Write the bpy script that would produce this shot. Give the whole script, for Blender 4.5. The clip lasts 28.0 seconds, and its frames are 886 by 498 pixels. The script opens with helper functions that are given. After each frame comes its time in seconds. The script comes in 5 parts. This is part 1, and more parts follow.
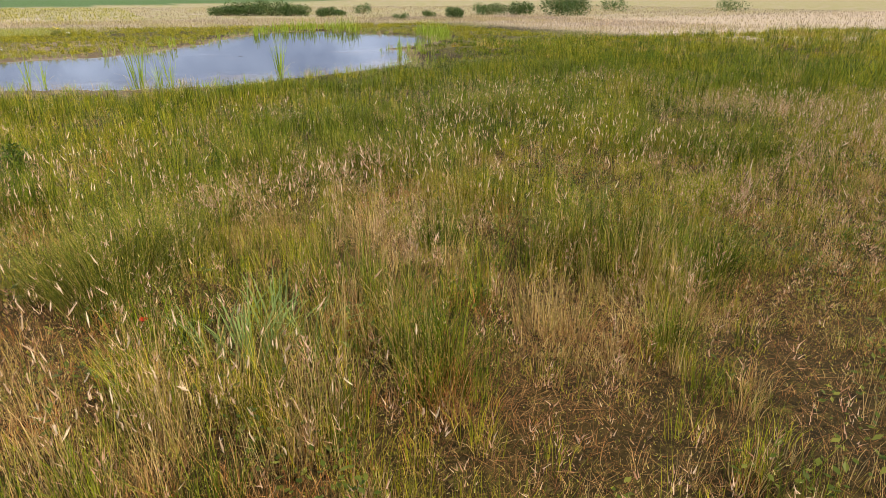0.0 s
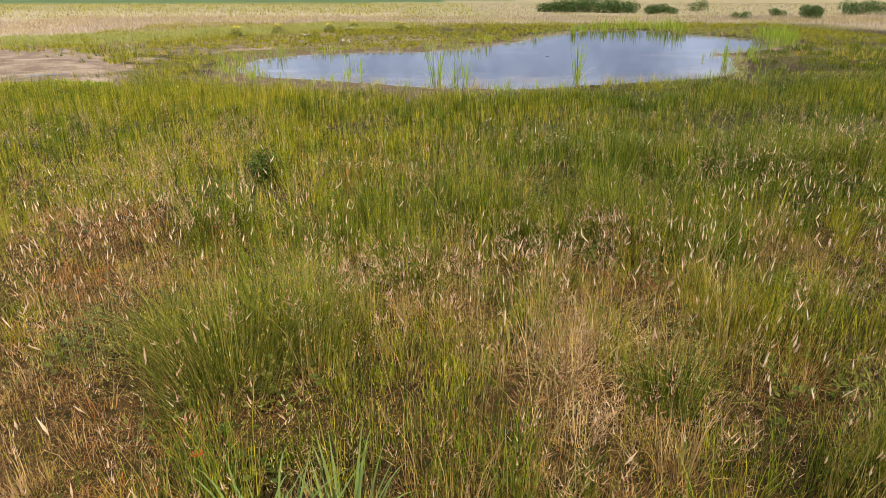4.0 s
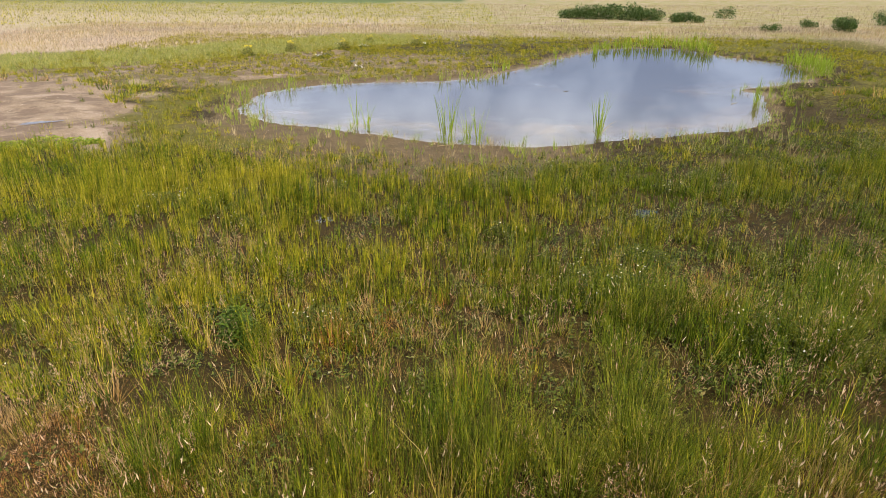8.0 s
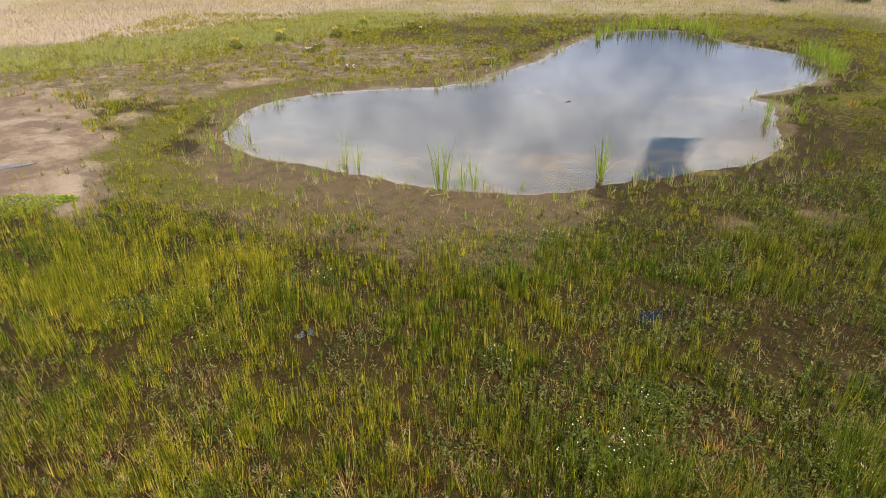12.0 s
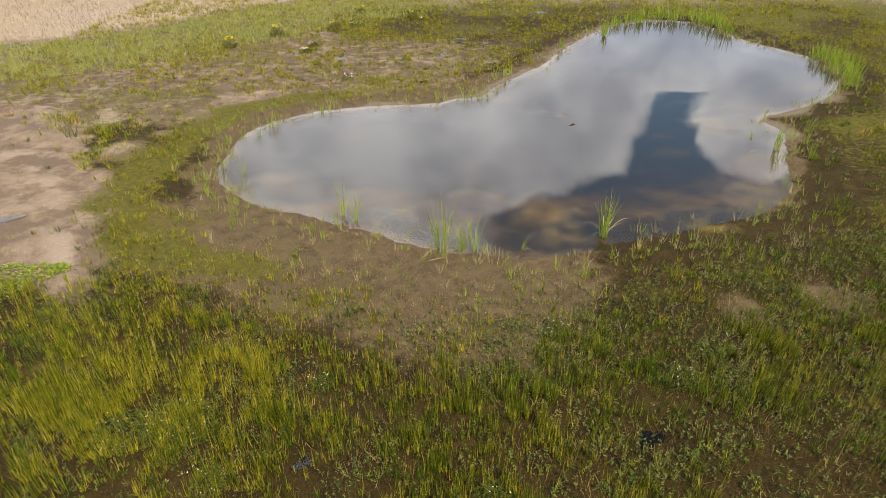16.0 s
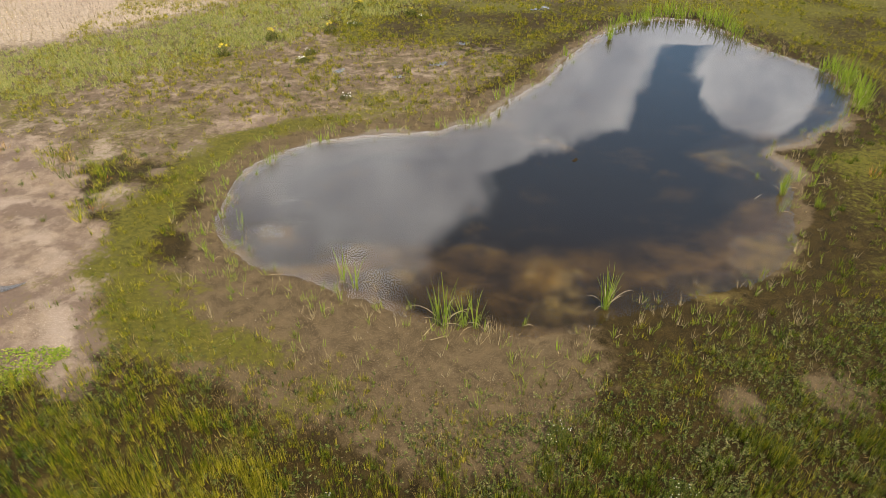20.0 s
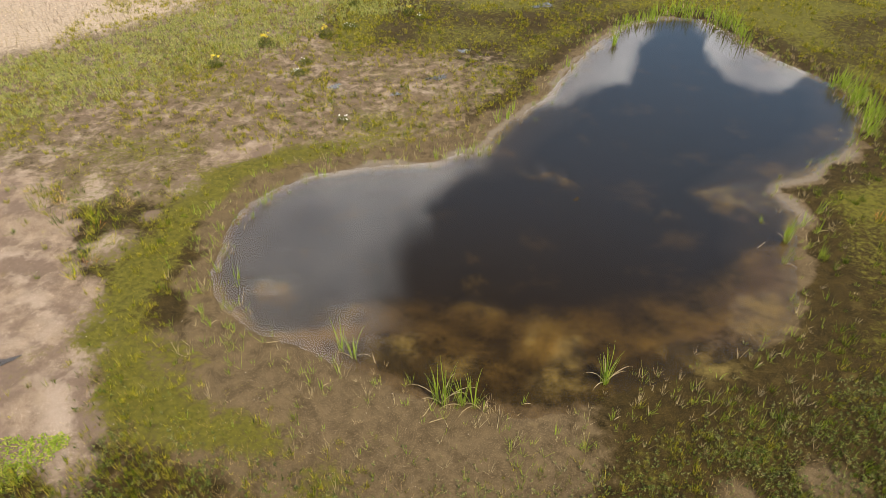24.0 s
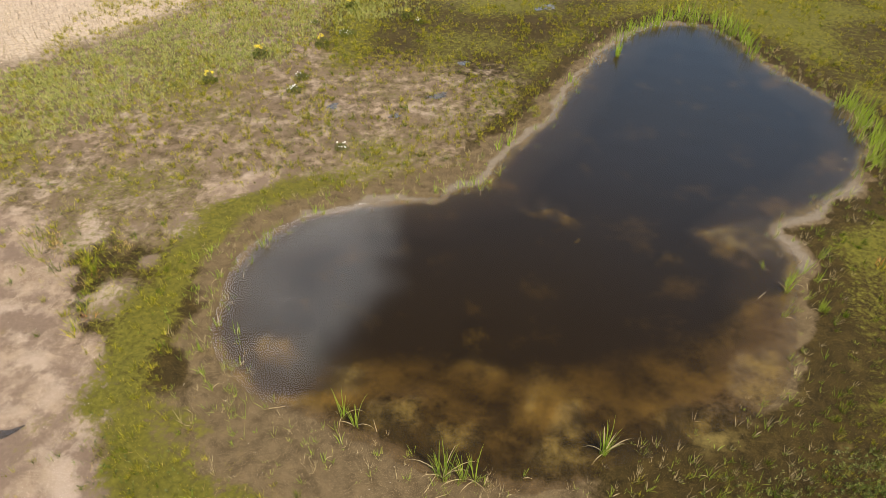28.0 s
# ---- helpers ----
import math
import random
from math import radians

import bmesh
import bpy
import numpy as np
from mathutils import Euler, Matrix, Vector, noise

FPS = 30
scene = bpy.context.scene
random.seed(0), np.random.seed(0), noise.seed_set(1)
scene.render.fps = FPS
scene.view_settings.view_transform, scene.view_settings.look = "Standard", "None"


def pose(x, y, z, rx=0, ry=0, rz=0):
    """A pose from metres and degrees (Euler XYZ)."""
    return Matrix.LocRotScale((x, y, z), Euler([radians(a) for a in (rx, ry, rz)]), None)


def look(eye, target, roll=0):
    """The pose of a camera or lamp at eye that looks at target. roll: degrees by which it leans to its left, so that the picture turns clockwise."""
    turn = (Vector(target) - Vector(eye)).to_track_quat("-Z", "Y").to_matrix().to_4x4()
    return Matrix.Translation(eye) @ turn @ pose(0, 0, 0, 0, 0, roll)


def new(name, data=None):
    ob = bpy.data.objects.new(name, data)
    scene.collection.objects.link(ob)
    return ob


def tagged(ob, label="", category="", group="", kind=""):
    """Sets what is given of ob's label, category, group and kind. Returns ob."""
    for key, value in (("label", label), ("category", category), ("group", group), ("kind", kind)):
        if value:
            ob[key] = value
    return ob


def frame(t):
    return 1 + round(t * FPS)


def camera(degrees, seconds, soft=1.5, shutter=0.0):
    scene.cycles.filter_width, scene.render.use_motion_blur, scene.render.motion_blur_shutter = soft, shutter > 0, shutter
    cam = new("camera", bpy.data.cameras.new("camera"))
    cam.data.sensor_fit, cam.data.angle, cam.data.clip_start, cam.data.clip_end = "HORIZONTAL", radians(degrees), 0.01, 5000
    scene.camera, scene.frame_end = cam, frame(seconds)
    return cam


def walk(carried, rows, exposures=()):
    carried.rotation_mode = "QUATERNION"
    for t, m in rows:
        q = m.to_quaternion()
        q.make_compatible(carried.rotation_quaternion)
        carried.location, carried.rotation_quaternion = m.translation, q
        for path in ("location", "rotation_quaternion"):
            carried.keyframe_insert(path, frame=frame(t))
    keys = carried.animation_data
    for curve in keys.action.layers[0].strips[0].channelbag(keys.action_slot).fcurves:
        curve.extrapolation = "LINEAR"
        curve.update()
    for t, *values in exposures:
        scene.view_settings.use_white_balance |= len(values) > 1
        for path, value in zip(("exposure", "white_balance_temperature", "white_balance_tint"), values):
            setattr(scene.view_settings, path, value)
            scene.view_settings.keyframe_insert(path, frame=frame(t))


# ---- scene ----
cam = camera(72.0, 28.0, soft=0.8)
PATH = [
    (0, (-0.777, -17.915, 2.266), (0.105, -16.292, 1.498), 0.16),
    (0.5, (-0.633, -17.741, 2.269), (0.142, -16.064, 1.503), 0.15),
    (1, (-0.478, -17.563, 2.270), (0.189, -15.841, 1.503), 0.04),
    (1.5, (-0.338, -17.388, 2.282), (0.218, -15.626, 1.515), 0.05),
    (2, (-0.192, -17.226, 2.296), (0.248, -15.433, 1.527), -0.04),
    (2.5, (-0.059, -17.044, 2.303), (0.261, -15.227, 1.532), -0.13),
    (3, (0.064, -16.864, 2.318), (0.262, -15.031, 1.542), -0.23),
    (3.5, (0.170, -16.654, 2.333), (0.242, -14.814, 1.552), -0.37),
    (5.5, (0.268, -15.865, 2.607), (0.207, -14.024, 1.828), 0.31),
    (6, (0.295, -15.644, 2.774), (0.236, -13.803, 1.995), 0.38),
    (6.5, (0.331, -15.438, 2.983), (0.272, -13.596, 2.206), 0.37),
    (7, (0.357, -15.245, 3.194), (0.300, -13.404, 2.415), 0.37),
    (7.5, (0.382, -15.057, 3.423), (0.325, -13.219, 2.636), 0.38),
    (8, (0.404, -14.880, 3.634), (0.347, -13.048, 2.835), 0.32),
    (8.5, (0.424, -14.670, 3.874), (0.368, -12.844, 3.059), 0.31),
    (9, (0.429, -14.458, 4.100), (0.375, -12.641, 3.266), 0.30),
    (9.5, (0.443, -14.233, 4.337), (0.388, -12.424, 3.486), 0.22),
    (10, (0.453, -14.024, 4.555), (0.398, -12.223, 3.686), 0.13),
    (10.5, (0.464, -13.830, 4.791), (0.408, -12.037, 3.906), 0.05),
    (11, (0.485, -13.670, 5.019), (0.428, -11.884, 4.120), -0.04),
    (11.5, (0.495, -13.481, 5.246), (0.438, -11.705, 4.330), -0.15),
    (13.5, (0.508, -12.800, 6.046), (0.450, -11.057, 5.066), -0.20),
    (14, (0.512, -12.620, 6.317), (0.454, -10.886, 5.322), -0.18),
    (14.5, (0.502, -12.432, 6.609), (0.444, -10.707, 5.598), -0.18),
    (15, (0.501, -12.244, 6.892), (0.443, -10.529, 5.864), -0.08),
    (15.5, (0.495, -12.051, 7.176), (0.437, -10.346, 6.132), -0.08),
    (16, (0.495, -11.858, 7.452), (0.436, -10.163, 6.393), -0.09),
    (16.5, (0.492, -11.652, 7.734), (0.433, -9.967, 6.659), -0.09),
    (17, (0.486, -11.452, 8.008), (0.428, -9.776, 6.917), -0.11),
    (17.5, (0.475, -11.255, 8.299), (0.417, -9.589, 7.193), -0.03),
    (18, (0.468, -11.050, 8.573), (0.411, -9.395, 7.452), -0.05),
    (18.5, (0.460, -10.845, 8.847), (0.402, -9.200, 7.711), -0.07),
    (19, (0.443, -10.641, 9.116), (0.387, -9.005, 7.966), 0.01),
    (19.5, (0.426, -10.429, 9.380), (0.370, -8.803, 8.217), -0.01),
    (20, (0.418, -10.224, 9.642), (0.362, -8.608, 8.464), -0.02),
    (20.5, (0.408, -10.005, 9.911), (0.353, -8.400, 8.719), 0.06),
    (21, (0.394, -9.786, 10.172), (0.341, -8.192, 8.965), 0.03),
    (21.5, (0.386, -9.551, 10.442), (0.333, -7.968, 9.220), 0.03),
    (23.5, (0.371, -8.565, 11.478), (0.320, -7.027, 10.201), 0.07),
    (24, (0.359, -8.334, 11.716), (0.309, -6.807, 10.425), 0.05),
    (24.5, (0.337, -8.099, 11.946), (0.289, -6.583, 10.643), 0.12),
    (25, (0.314, -7.856, 12.179), (0.268, -6.350, 10.864), 0.09),
    (25.5, (0.301, -7.632, 12.424), (0.255, -6.137, 11.096), 0.19),
    (26, (0.290, -7.397, 12.665), (0.245, -5.912, 11.326), 0.18),
    (26.5, (0.276, -7.159, 12.909), (0.233, -5.686, 11.557), 0.17),
    (27, (0.255, -6.926, 13.146), (0.213, -5.463, 11.783), 0.26),
    (27.5, (0.232, -6.695, 13.392), (0.192, -5.244, 12.016), 0.26),
    (28, (0.197, -6.470, 13.641), (0.159, -5.030, 12.254), 0.34),
]
walk(cam, [(t, look(eye, target, roll)) for t, eye, target, roll in PATH], [(0.0, 0.60), (6.0, 0.54), (9.0, 0.54), (14.0, 0.40), (21.0, 0.43), (28.0, 0.60)])

# ---- sky, clouds and sun ----
SUN_AZIMUTH, SUN_HEIGHT = radians(140), radians(50)   # azimuth clockwise from +y
world = bpy.data.worlds.new("sky")
scene.world = world
world.use_nodes = True
wt = world.node_tree
wt.nodes.clear()


def wnode(kind, **values):
    n = wt.nodes.new(kind)
    for k, v in values.items():
        n.inputs[k].default_value = v
    return n


def wmath(op, a, b=None):
    n = wt.nodes.new("ShaderNodeMath")
    n.operation = op
    for i, v in enumerate((a, b)):
        if v is None:
            continue
        if isinstance(v, (int, float)):
            n.inputs[i].default_value = v
        else:
            wt.links.new(v, n.inputs[i])
    return n.outputs[0]


sky = wt.nodes.new("ShaderNodeTexSky")
sky.sky_type = "NISHITA"
sky.sun_disc = False
sky.sun_elevation, sky.sun_rotation = SUN_HEIGHT, SUN_AZIMUTH
sky.air_density, sky.dust_density, sky.ozone_density = 1.1, 0.0, 3.6
coord = wt.nodes.new("ShaderNodeTexCoord")
split = wt.nodes.new("ShaderNodeSeparateXYZ")
wt.links.new(coord.outputs["Generated"], split.inputs[0])
sx, sy, sz = split.outputs
# direction as azimuth (clockwise from north) and height over the horizon
azimuth = wmath("ARCTAN2", sx, sy)
rise_ = wmath("ARCSINE", sz)
puffs = wnode("ShaderNodeTexNoise", Scale=7.5, Detail=8.0, Roughness=0.58, Distortion=0.35)
wt.links.new(coord.outputs["Generated"], puffs.inputs["Vector"])
ragged = wmath("SUBTRACT", puffs.outputs[0], 0.5)


def smooth(value, lo, hi):
    n = wt.nodes.new("ShaderNodeMapRange")
    n.interpolation_type = "SMOOTHSTEP"
    n.inputs["From Min"].default_value, n.inputs["From Max"].default_value = lo, hi
    wt.links.new(value, n.inputs["Value"])
    return n.outputs[0]


def wramp(value, stops):
    n = wt.nodes.new("ShaderNodeValToRGB")
    els = n.color_ramp.elements
    while len(els) < len(stops):
        els.new(0.5)
    for e, (at, v) in zip(els, stops):
        e.position, e.color = at, (v, v, v, 1)
    wt.links.new(value, n.inputs[0])
    return n.outputs[0]


# the bank of cloud fills the north-west; its eastern edge leans over to the west with the height
BANK_EDGE = [(0, 44), (15.2, 36), (16.6, 17.5), (22, 16.5), (24, 14), (27, 8), (29, 2), (33, 0), (37, -6), (41, -9), (47, -9), (50, -13), (55, -23), (63, -60)]
limit = wramp(wmath("DIVIDE", rise_, radians(90)), [(e / 90, (a + 90) / 180) for e, a in BANK_EDGE])
limit = wmath("MULTIPLY", wmath("SUBTRACT", limit, 0.5), math.pi)
blur = wmath("ADD", wmath("MULTIPLY", wmath("MAXIMUM", wmath("SUBTRACT", sz, 0.45), 0.0), 9.0), 1.0)   # the edge overhead is thin and soft
bank = smooth(wmath("DIVIDE", wmath("ADD", wmath("SUBTRACT", limit, azimuth), wmath("MULTIPLY", ragged, 0.26)), blur), -0.022, 0.03)
bank = wmath("MULTIPLY", bank, smooth(azimuth, -1.9, -1.5))
# one loose cumulus stands to the north-north-east of the open gap
du, dv = wmath("DIVIDE", wmath("SUBTRACT", azimuth, radians(25.8)), radians(5.0)), wmath("DIVIDE", wmath("SUBTRACT", rise_, radians(17.6)), radians(4.6))
span = wmath("SQRT", wmath("ADD", wmath("MULTIPLY", du, du), wmath("MULTIPLY", dv, dv)))
puff = smooth(wmath("SUBTRACT", wmath("SUBTRACT", 1.0, span), wmath("MULTIPLY", ragged, -1.6)), -0.10, 0.16)
tone = wnode("ShaderNodeTexNoise", Scale=6.0, Detail=8.0, Roughness=0.60, Distortion=0.15)
wt.links.new(coord.outputs["Generated"], tone.inputs["Vector"])
shade = wt.nodes.new("ShaderNodeValToRGB")
shade.color_ramp.elements[0].position, shade.color_ramp.elements[0].color = 0.36, (0.66, 0.69, 0.77, 1)
shade.color_ramp.elements[1].position, shade.color_ramp.elements[1].color = 0.60, (1.20, 1.20, 1.22, 1)
wt.links.new(tone.outputs[0], shade.inputs[0])
clear = wnode("ShaderNodeBackground", Strength=0.07)
sky_lift = wnode("ShaderNodeBackground", Color=(0.19, 0.34, 0.50, 1))   # blue glow added in the northern sky to brighten what the pond mirrors
wt.links.new(wmath("MULTIPLY", smooth(sy, 0.25, 0.6), wmath("MULTIPLY", wmath("SUBTRACT", smooth(sz, 0.20, 0.30), smooth(sz, 0.50, 0.82)), 1.1)), sky_lift.inputs["Strength"])
lifted_sky = wt.nodes.new("ShaderNodeAddShader")
wt.links.new(clear.outputs[0], lifted_sky.inputs[0])
wt.links.new(sky_lift.outputs[0], lifted_sky.inputs[1])
cloud = wt.nodes.new("ShaderNodeBackground")
# cloud far off, low over the horizon, is dimmed by the air; the thick base overhead is grey
glow = wramp(wmath("MAXIMUM", sz, 0.0), [(0.03, 0.17), (0.12, 0.26), (0.21, 0.47), (0.34, 0.80), (0.55, 1.0), (0.70, 0.85), (0.82, 0.70)])
wt.links.new(wmath("MULTIPLY", glow, 2.6), cloud.inputs["Strength"])
wt.links.new(sky.outputs[0], clear.inputs[0])
air = wt.nodes.new("ShaderNodeMix")   # far cloud is seen through blue air
air.data_type, air.blend_type = "RGBA", "MULTIPLY"
air.inputs[7].default_value = (0.80, 0.94, 1.22, 1)
wt.links.new(wmath("SUBTRACT", 1.0, smooth(sz, 0.10, 0.30)), air.inputs[0])
wt.links.new(shade.outputs[0], air.inputs[6])
wt.links.new(air.outputs[2], cloud.inputs[0])
blend = wt.nodes.new("ShaderNodeMixShader")
wt.links.new(wmath("MAXIMUM", bank, puff), blend.inputs[0])
wt.links.new(lifted_sky.outputs[0], blend.inputs[1])
wt.links.new(cloud.outputs[0], blend.inputs[2])
wt.links.new(blend.outputs[0], wt.nodes.new("ShaderNodeOutputWorld").inputs[0])

sun_data = bpy.data.lights.new("sun", "SUN")
sun_data.energy, sun_data.angle, sun_data.color = 5.0, radians(0.6), (1.0, 0.89, 0.70)
sun = new("sun", sun_data)
toward = Vector((math.sin(SUN_AZIMUTH) * math.cos(SUN_HEIGHT), math.cos(SUN_AZIMUTH) * math.cos(SUN_HEIGHT), math.sin(SUN_HEIGHT)))
sun.matrix_world = look(toward * 50, (0, 0, 0))


# ---- materials ----
def material(name):
    m = bpy.data.materials.new(name)
    m.use_nodes = True
    nt = m.node_tree
    nt.nodes.clear()
    return m, nt, nt.nodes.new("ShaderNodeOutputMaterial")


def mixed(nt, fac, a, b, mode="MIX"):
    """A colour mix; fac, a and b are sockets or values."""
    n = nt.nodes.new("ShaderNodeMix")
    n.data_type, n.blend_type = "RGBA", mode
    for key, v in ((0, fac), (6, a), (7, b)):
        if isinstance(v, bpy.types.NodeSocket):
            nt.links.new(v, n.inputs[key])
        else:
            n.inputs[key].default_value = v if key == 0 else (*v, 1)
    return n.outputs[2]


def noise_tex(nt, scale, detail=4.0, rough=0.55, vector=None):
    n = nt.nodes.new("ShaderNodeTexNoise")
    n.inputs["Scale"].default_value, n.inputs["Detail"].default_value, n.inputs["Roughness"].default_value = scale, detail, rough
    if vector is None:
        g = nt.nodes.new("ShaderNodeNewGeometry")
        vector = g.outputs["Position"]
    nt.links.new(vector, n.inputs["Vector"])
    return n.outputs[0]


def ramp(nt, value, stops):
    n = nt.nodes.new("ShaderNodeValToRGB")
    els = n.color_ramp.elements
    while len(els) < len(stops):
        els.new(0.5)
    for e, (at, col) in zip(els, stops):
        e.position, e.color = at, (*col, 1)
    nt.links.new(value, n.inputs[0])
    return n.outputs[0]


def leaf_material(name, stops, other=None, patch=1.2, through_light=0.15, rough=0.55, tuft=0.0):
    """Blades and leaves: colour by single blade, drifting in patches, with light shining through."""
    m, nt, out = material(name)
    geo = nt.nodes.new("ShaderNodeNewGeometry")
    col = ramp(nt, geo.outputs["Random Per Island"], stops)
    if other:
        drift = ramp(nt, noise_tex(nt, patch, 3.0), [(0.42, (0, 0, 0)), (0.6, (1, 1, 1))])
        col = mixed(nt, drift, col, ramp(nt, geo.outputs["Random Per Island"], other))
    # single tufts differ: some fresh and bright, some dull
    col = mixed(nt, tuft, col, ramp(nt, noise_tex(nt, 6.0, 2.0), [(0.36, (0.48, 0.50, 0.50)), (0.52, (0.95, 0.95, 0.95)), (0.64, (1.22, 1.18, 1.10))]), "MULTIPLY")
    b = nt.nodes.new("ShaderNodeBsdfPrincipled")
    b.inputs["Roughness"].default_value = rough
    b.inputs["Specular IOR Level"].default_value = 0.12
    nt.links.new(col, b.inputs["Base Color"])
    tr = nt.nodes.new("ShaderNodeBsdfTranslucent")
    nt.links.new(col, tr.inputs[0])
    mx = nt.nodes.new("ShaderNodeMixShader")
    mx.inputs[0].default_value = through_light
    nt.links.new(b.outputs[0], mx.inputs[1])
    nt.links.new(tr.outputs[0], mx.inputs[2])
    nt.links.new(mx.outputs[0], out.inputs[0])
    return m


# near-black first stops put the shade between plants into single blades' colour
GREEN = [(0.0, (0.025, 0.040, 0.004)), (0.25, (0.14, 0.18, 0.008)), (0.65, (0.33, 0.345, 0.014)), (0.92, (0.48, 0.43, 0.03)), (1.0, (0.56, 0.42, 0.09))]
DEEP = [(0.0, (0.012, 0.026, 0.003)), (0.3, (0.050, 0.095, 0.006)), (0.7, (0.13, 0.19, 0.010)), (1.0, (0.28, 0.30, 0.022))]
STRAW = [(0.0, (0.11, 0.055, 0.018)), (0.4, (0.50, 0.33, 0.13)), (0.8, (0.64, 0.47, 0.22)), (1.0, (0.36, 0.28, 0.04))]
RUST = [(0.0, (0.075, 0.024, 0.008)), (0.5, (0.42, 0.165, 0.048)), (1.0, (0.58, 0.32, 0.11))]
RUSHY = [(0.0, (0.030, 0.042, 0.004)), (0.35, (0.22, 0.23, 0.010)), (0.75, (0.40, 0.355, 0.022)), (1.0, (0.56, 0.43, 0.10))]
OLIVE = [(0.0, (0.12, 0.135, 0.006)), (0.5, (0.26, 0.24, 0.010)), (0.85, (0.40, 0.33, 0.025)), (1.0, (0.48, 0.31, 0.06))]
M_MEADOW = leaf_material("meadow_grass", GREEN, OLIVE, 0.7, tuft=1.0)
M_STRAW = leaf_material("straw_grass", STRAW, None, 0.8, 0.25, 0.6, 0.7)
M_THATCH = leaf_material("grass_thatch", [(0.0, (0.11, 0.045, 0.018)), (0.6, (0.24, 0.11, 0.04)), (1.0, (0.42, 0.26, 0.10))], None, 1, 0.15, 0.8)
M_RUST = leaf_material("rust_grass", RUST, STRAW, 1.6, 0.25, 0.6)
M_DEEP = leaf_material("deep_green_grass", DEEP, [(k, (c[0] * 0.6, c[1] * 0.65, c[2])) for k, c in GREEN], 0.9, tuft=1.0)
M_RUSH = leaf_material("rush_grass", RUSHY, [(0.0, (0.11, 0.125, 0.007)), (0.5, (0.31, 0.285, 0.012)), (1.0, (0.50, 0.42, 0.06))], 0.8, tuft=1.0)
M_FORB = leaf_material("forb_leaves", [(0.0, (0.018, 0.034, 0.006)), (0.5, (0.080, 0.115, 0.016)), (0.85, (0.165, 0.185, 0.035)), (1.0, (0.25, 0.19, 0.07))], [(0.0, (0.05, 0.060, 0.014)), (0.6, (0.15, 0.165, 0.045)), (1.0, (0.29, 0.24, 0.11))], 1.1, 0.25, 0.55, 0.8)
M_SEDGE = leaf_material("sedge_stems", [(0.0, (0.050, 0.070, 0.008)), (0.5, (0.135, 0.150, 0.018)), (0.85, (0.27, 0.24, 0.035)), (1.0, (0.45, 0.33, 0.12))], None, 1, 0.2, 0.55)
M_HAZE = leaf_material("bent_panicles", [(0.0, (0.32, 0.16, 0.10)), (0.6, (0.50, 0.31, 0.19)), (1.0, (0.62, 0.46, 0.31))], None, 1, 0.4, 0.7)
M_EAR = leaf_material("seed_ears", [(0.0, (0.48, 0.31, 0.19)), (0.5, (0.66, 0.48, 0.32)), (1.0, (0.78, 0.65, 0.47))], None, 1, 0.3, 0.75)
M_PALE = leaf_material("pale_meadow", [(0.0, (0.21, 0.155, 0.115)), (0.6, (0.34, 0.265, 0.20)), (1.0, (0.48, 0.39, 0.31))], [(0.0, (0.28, 0.23, 0.09)), (1.0, (0.48, 0.37, 0.22))], 0.16, 0.25, 0.7)
M_HERB = leaf_material("herb_leaves", [(0.0, (0.040, 0.060, 0.007)), (0.6, (0.085, 0.105, 0.013)), (1.0, (0.17, 0.17, 0.03))], None, 1, 0.3, 0.5)
M_REED = leaf_material("reed_leaves", [(0.0, (0.15, 0.23, 0.02)), (0.6, (0.27, 0.35, 0.035)), (1.0, (0.50, 0.46, 0.11))], None, 1, 0.4, 0.45)
M_DRY = leaf_material("dry_reed", [(0.0, (0.34, 0.26, 0.13)), (1.0, (0.52, 0.42, 0.24))], None, 1, 0.25, 0.6)
M_WHITE = leaf_material("white_petals", [(0.0, (0.72, 0.70, 0.64)), (1.0, (0.82, 0.80, 0.76))], None, 1, 0.3, 0.6)
M_YELLOW = leaf_material("yellow_florets", [(0.0, (0.62, 0.46, 0.02)), (1.0, (0.74, 0.60, 0.05))], None, 1, 0.25, 0.6)
M_RED = leaf_material("poppy_petals", [(0.0, (0.55, 0.035, 0.015)), (1.0, (0.65, 0.06, 0.025))], None, 1, 0.35, 0.5)
M_STEM = leaf_material("stems", [(0.0, (0.13, 0.14, 0.04)), (0.6, (0.22, 0.19, 0.07)), (1.0, (0.24, 0.12, 0.06))], None, 1, 0.1, 0.6)
M_TUSSOCK = leaf_material("tussock_blades", [(0.0, (0.10, 0.16, 0.04)), (1.0, (0.26, 0.33, 0.10))], None, 1, 0.3, 0.5)
M_FLORET = leaf_material("grass_florets", [(0.0, (0.12, 0.075, 0.02)), (0.35, (0.26, 0.20, 0.03)), (0.7, (0.24, 0.25, 0.02)), (1.0, (0.55, 0.42, 0.18))], None, 1, 0.2, 0.7)
M_BAND = leaf_material("grey_herbs", [(0.0, (0.20, 0.24, 0.06)), (0.6, (0.36, 0.37, 0.11)), (1.0, (0.54, 0.46, 0.20))], None, 1, 0.25, 0.6)
M_STONE = leaf_material("pebbles", [(0.0, (0.14, 0.10, 0.07)), (0.6, (0.32, 0.25, 0.18)), (1.0, (0.52, 0.45, 0.37))], None, 1, 0.0, 0.85)
M_LOW = leaf_material("low_sward", [(0.0, (0.030, 0.032, 0.004)), (0.5, (0.085, 0.078, 0.008)), (0.85, (0.17, 0.135, 0.018)), (1.0, (0.30, 0.20, 0.07))], None, 1, 0.12, 0.75, 0.9)
M_MOSS = leaf_material("moss_leaves", [(0.0, (0.10, 0.090, 0.008)), (0.6, (0.18, 0.15, 0.014)), (1.0, (0.28, 0.21, 0.035))], None, 1, 0.2, 0.7)
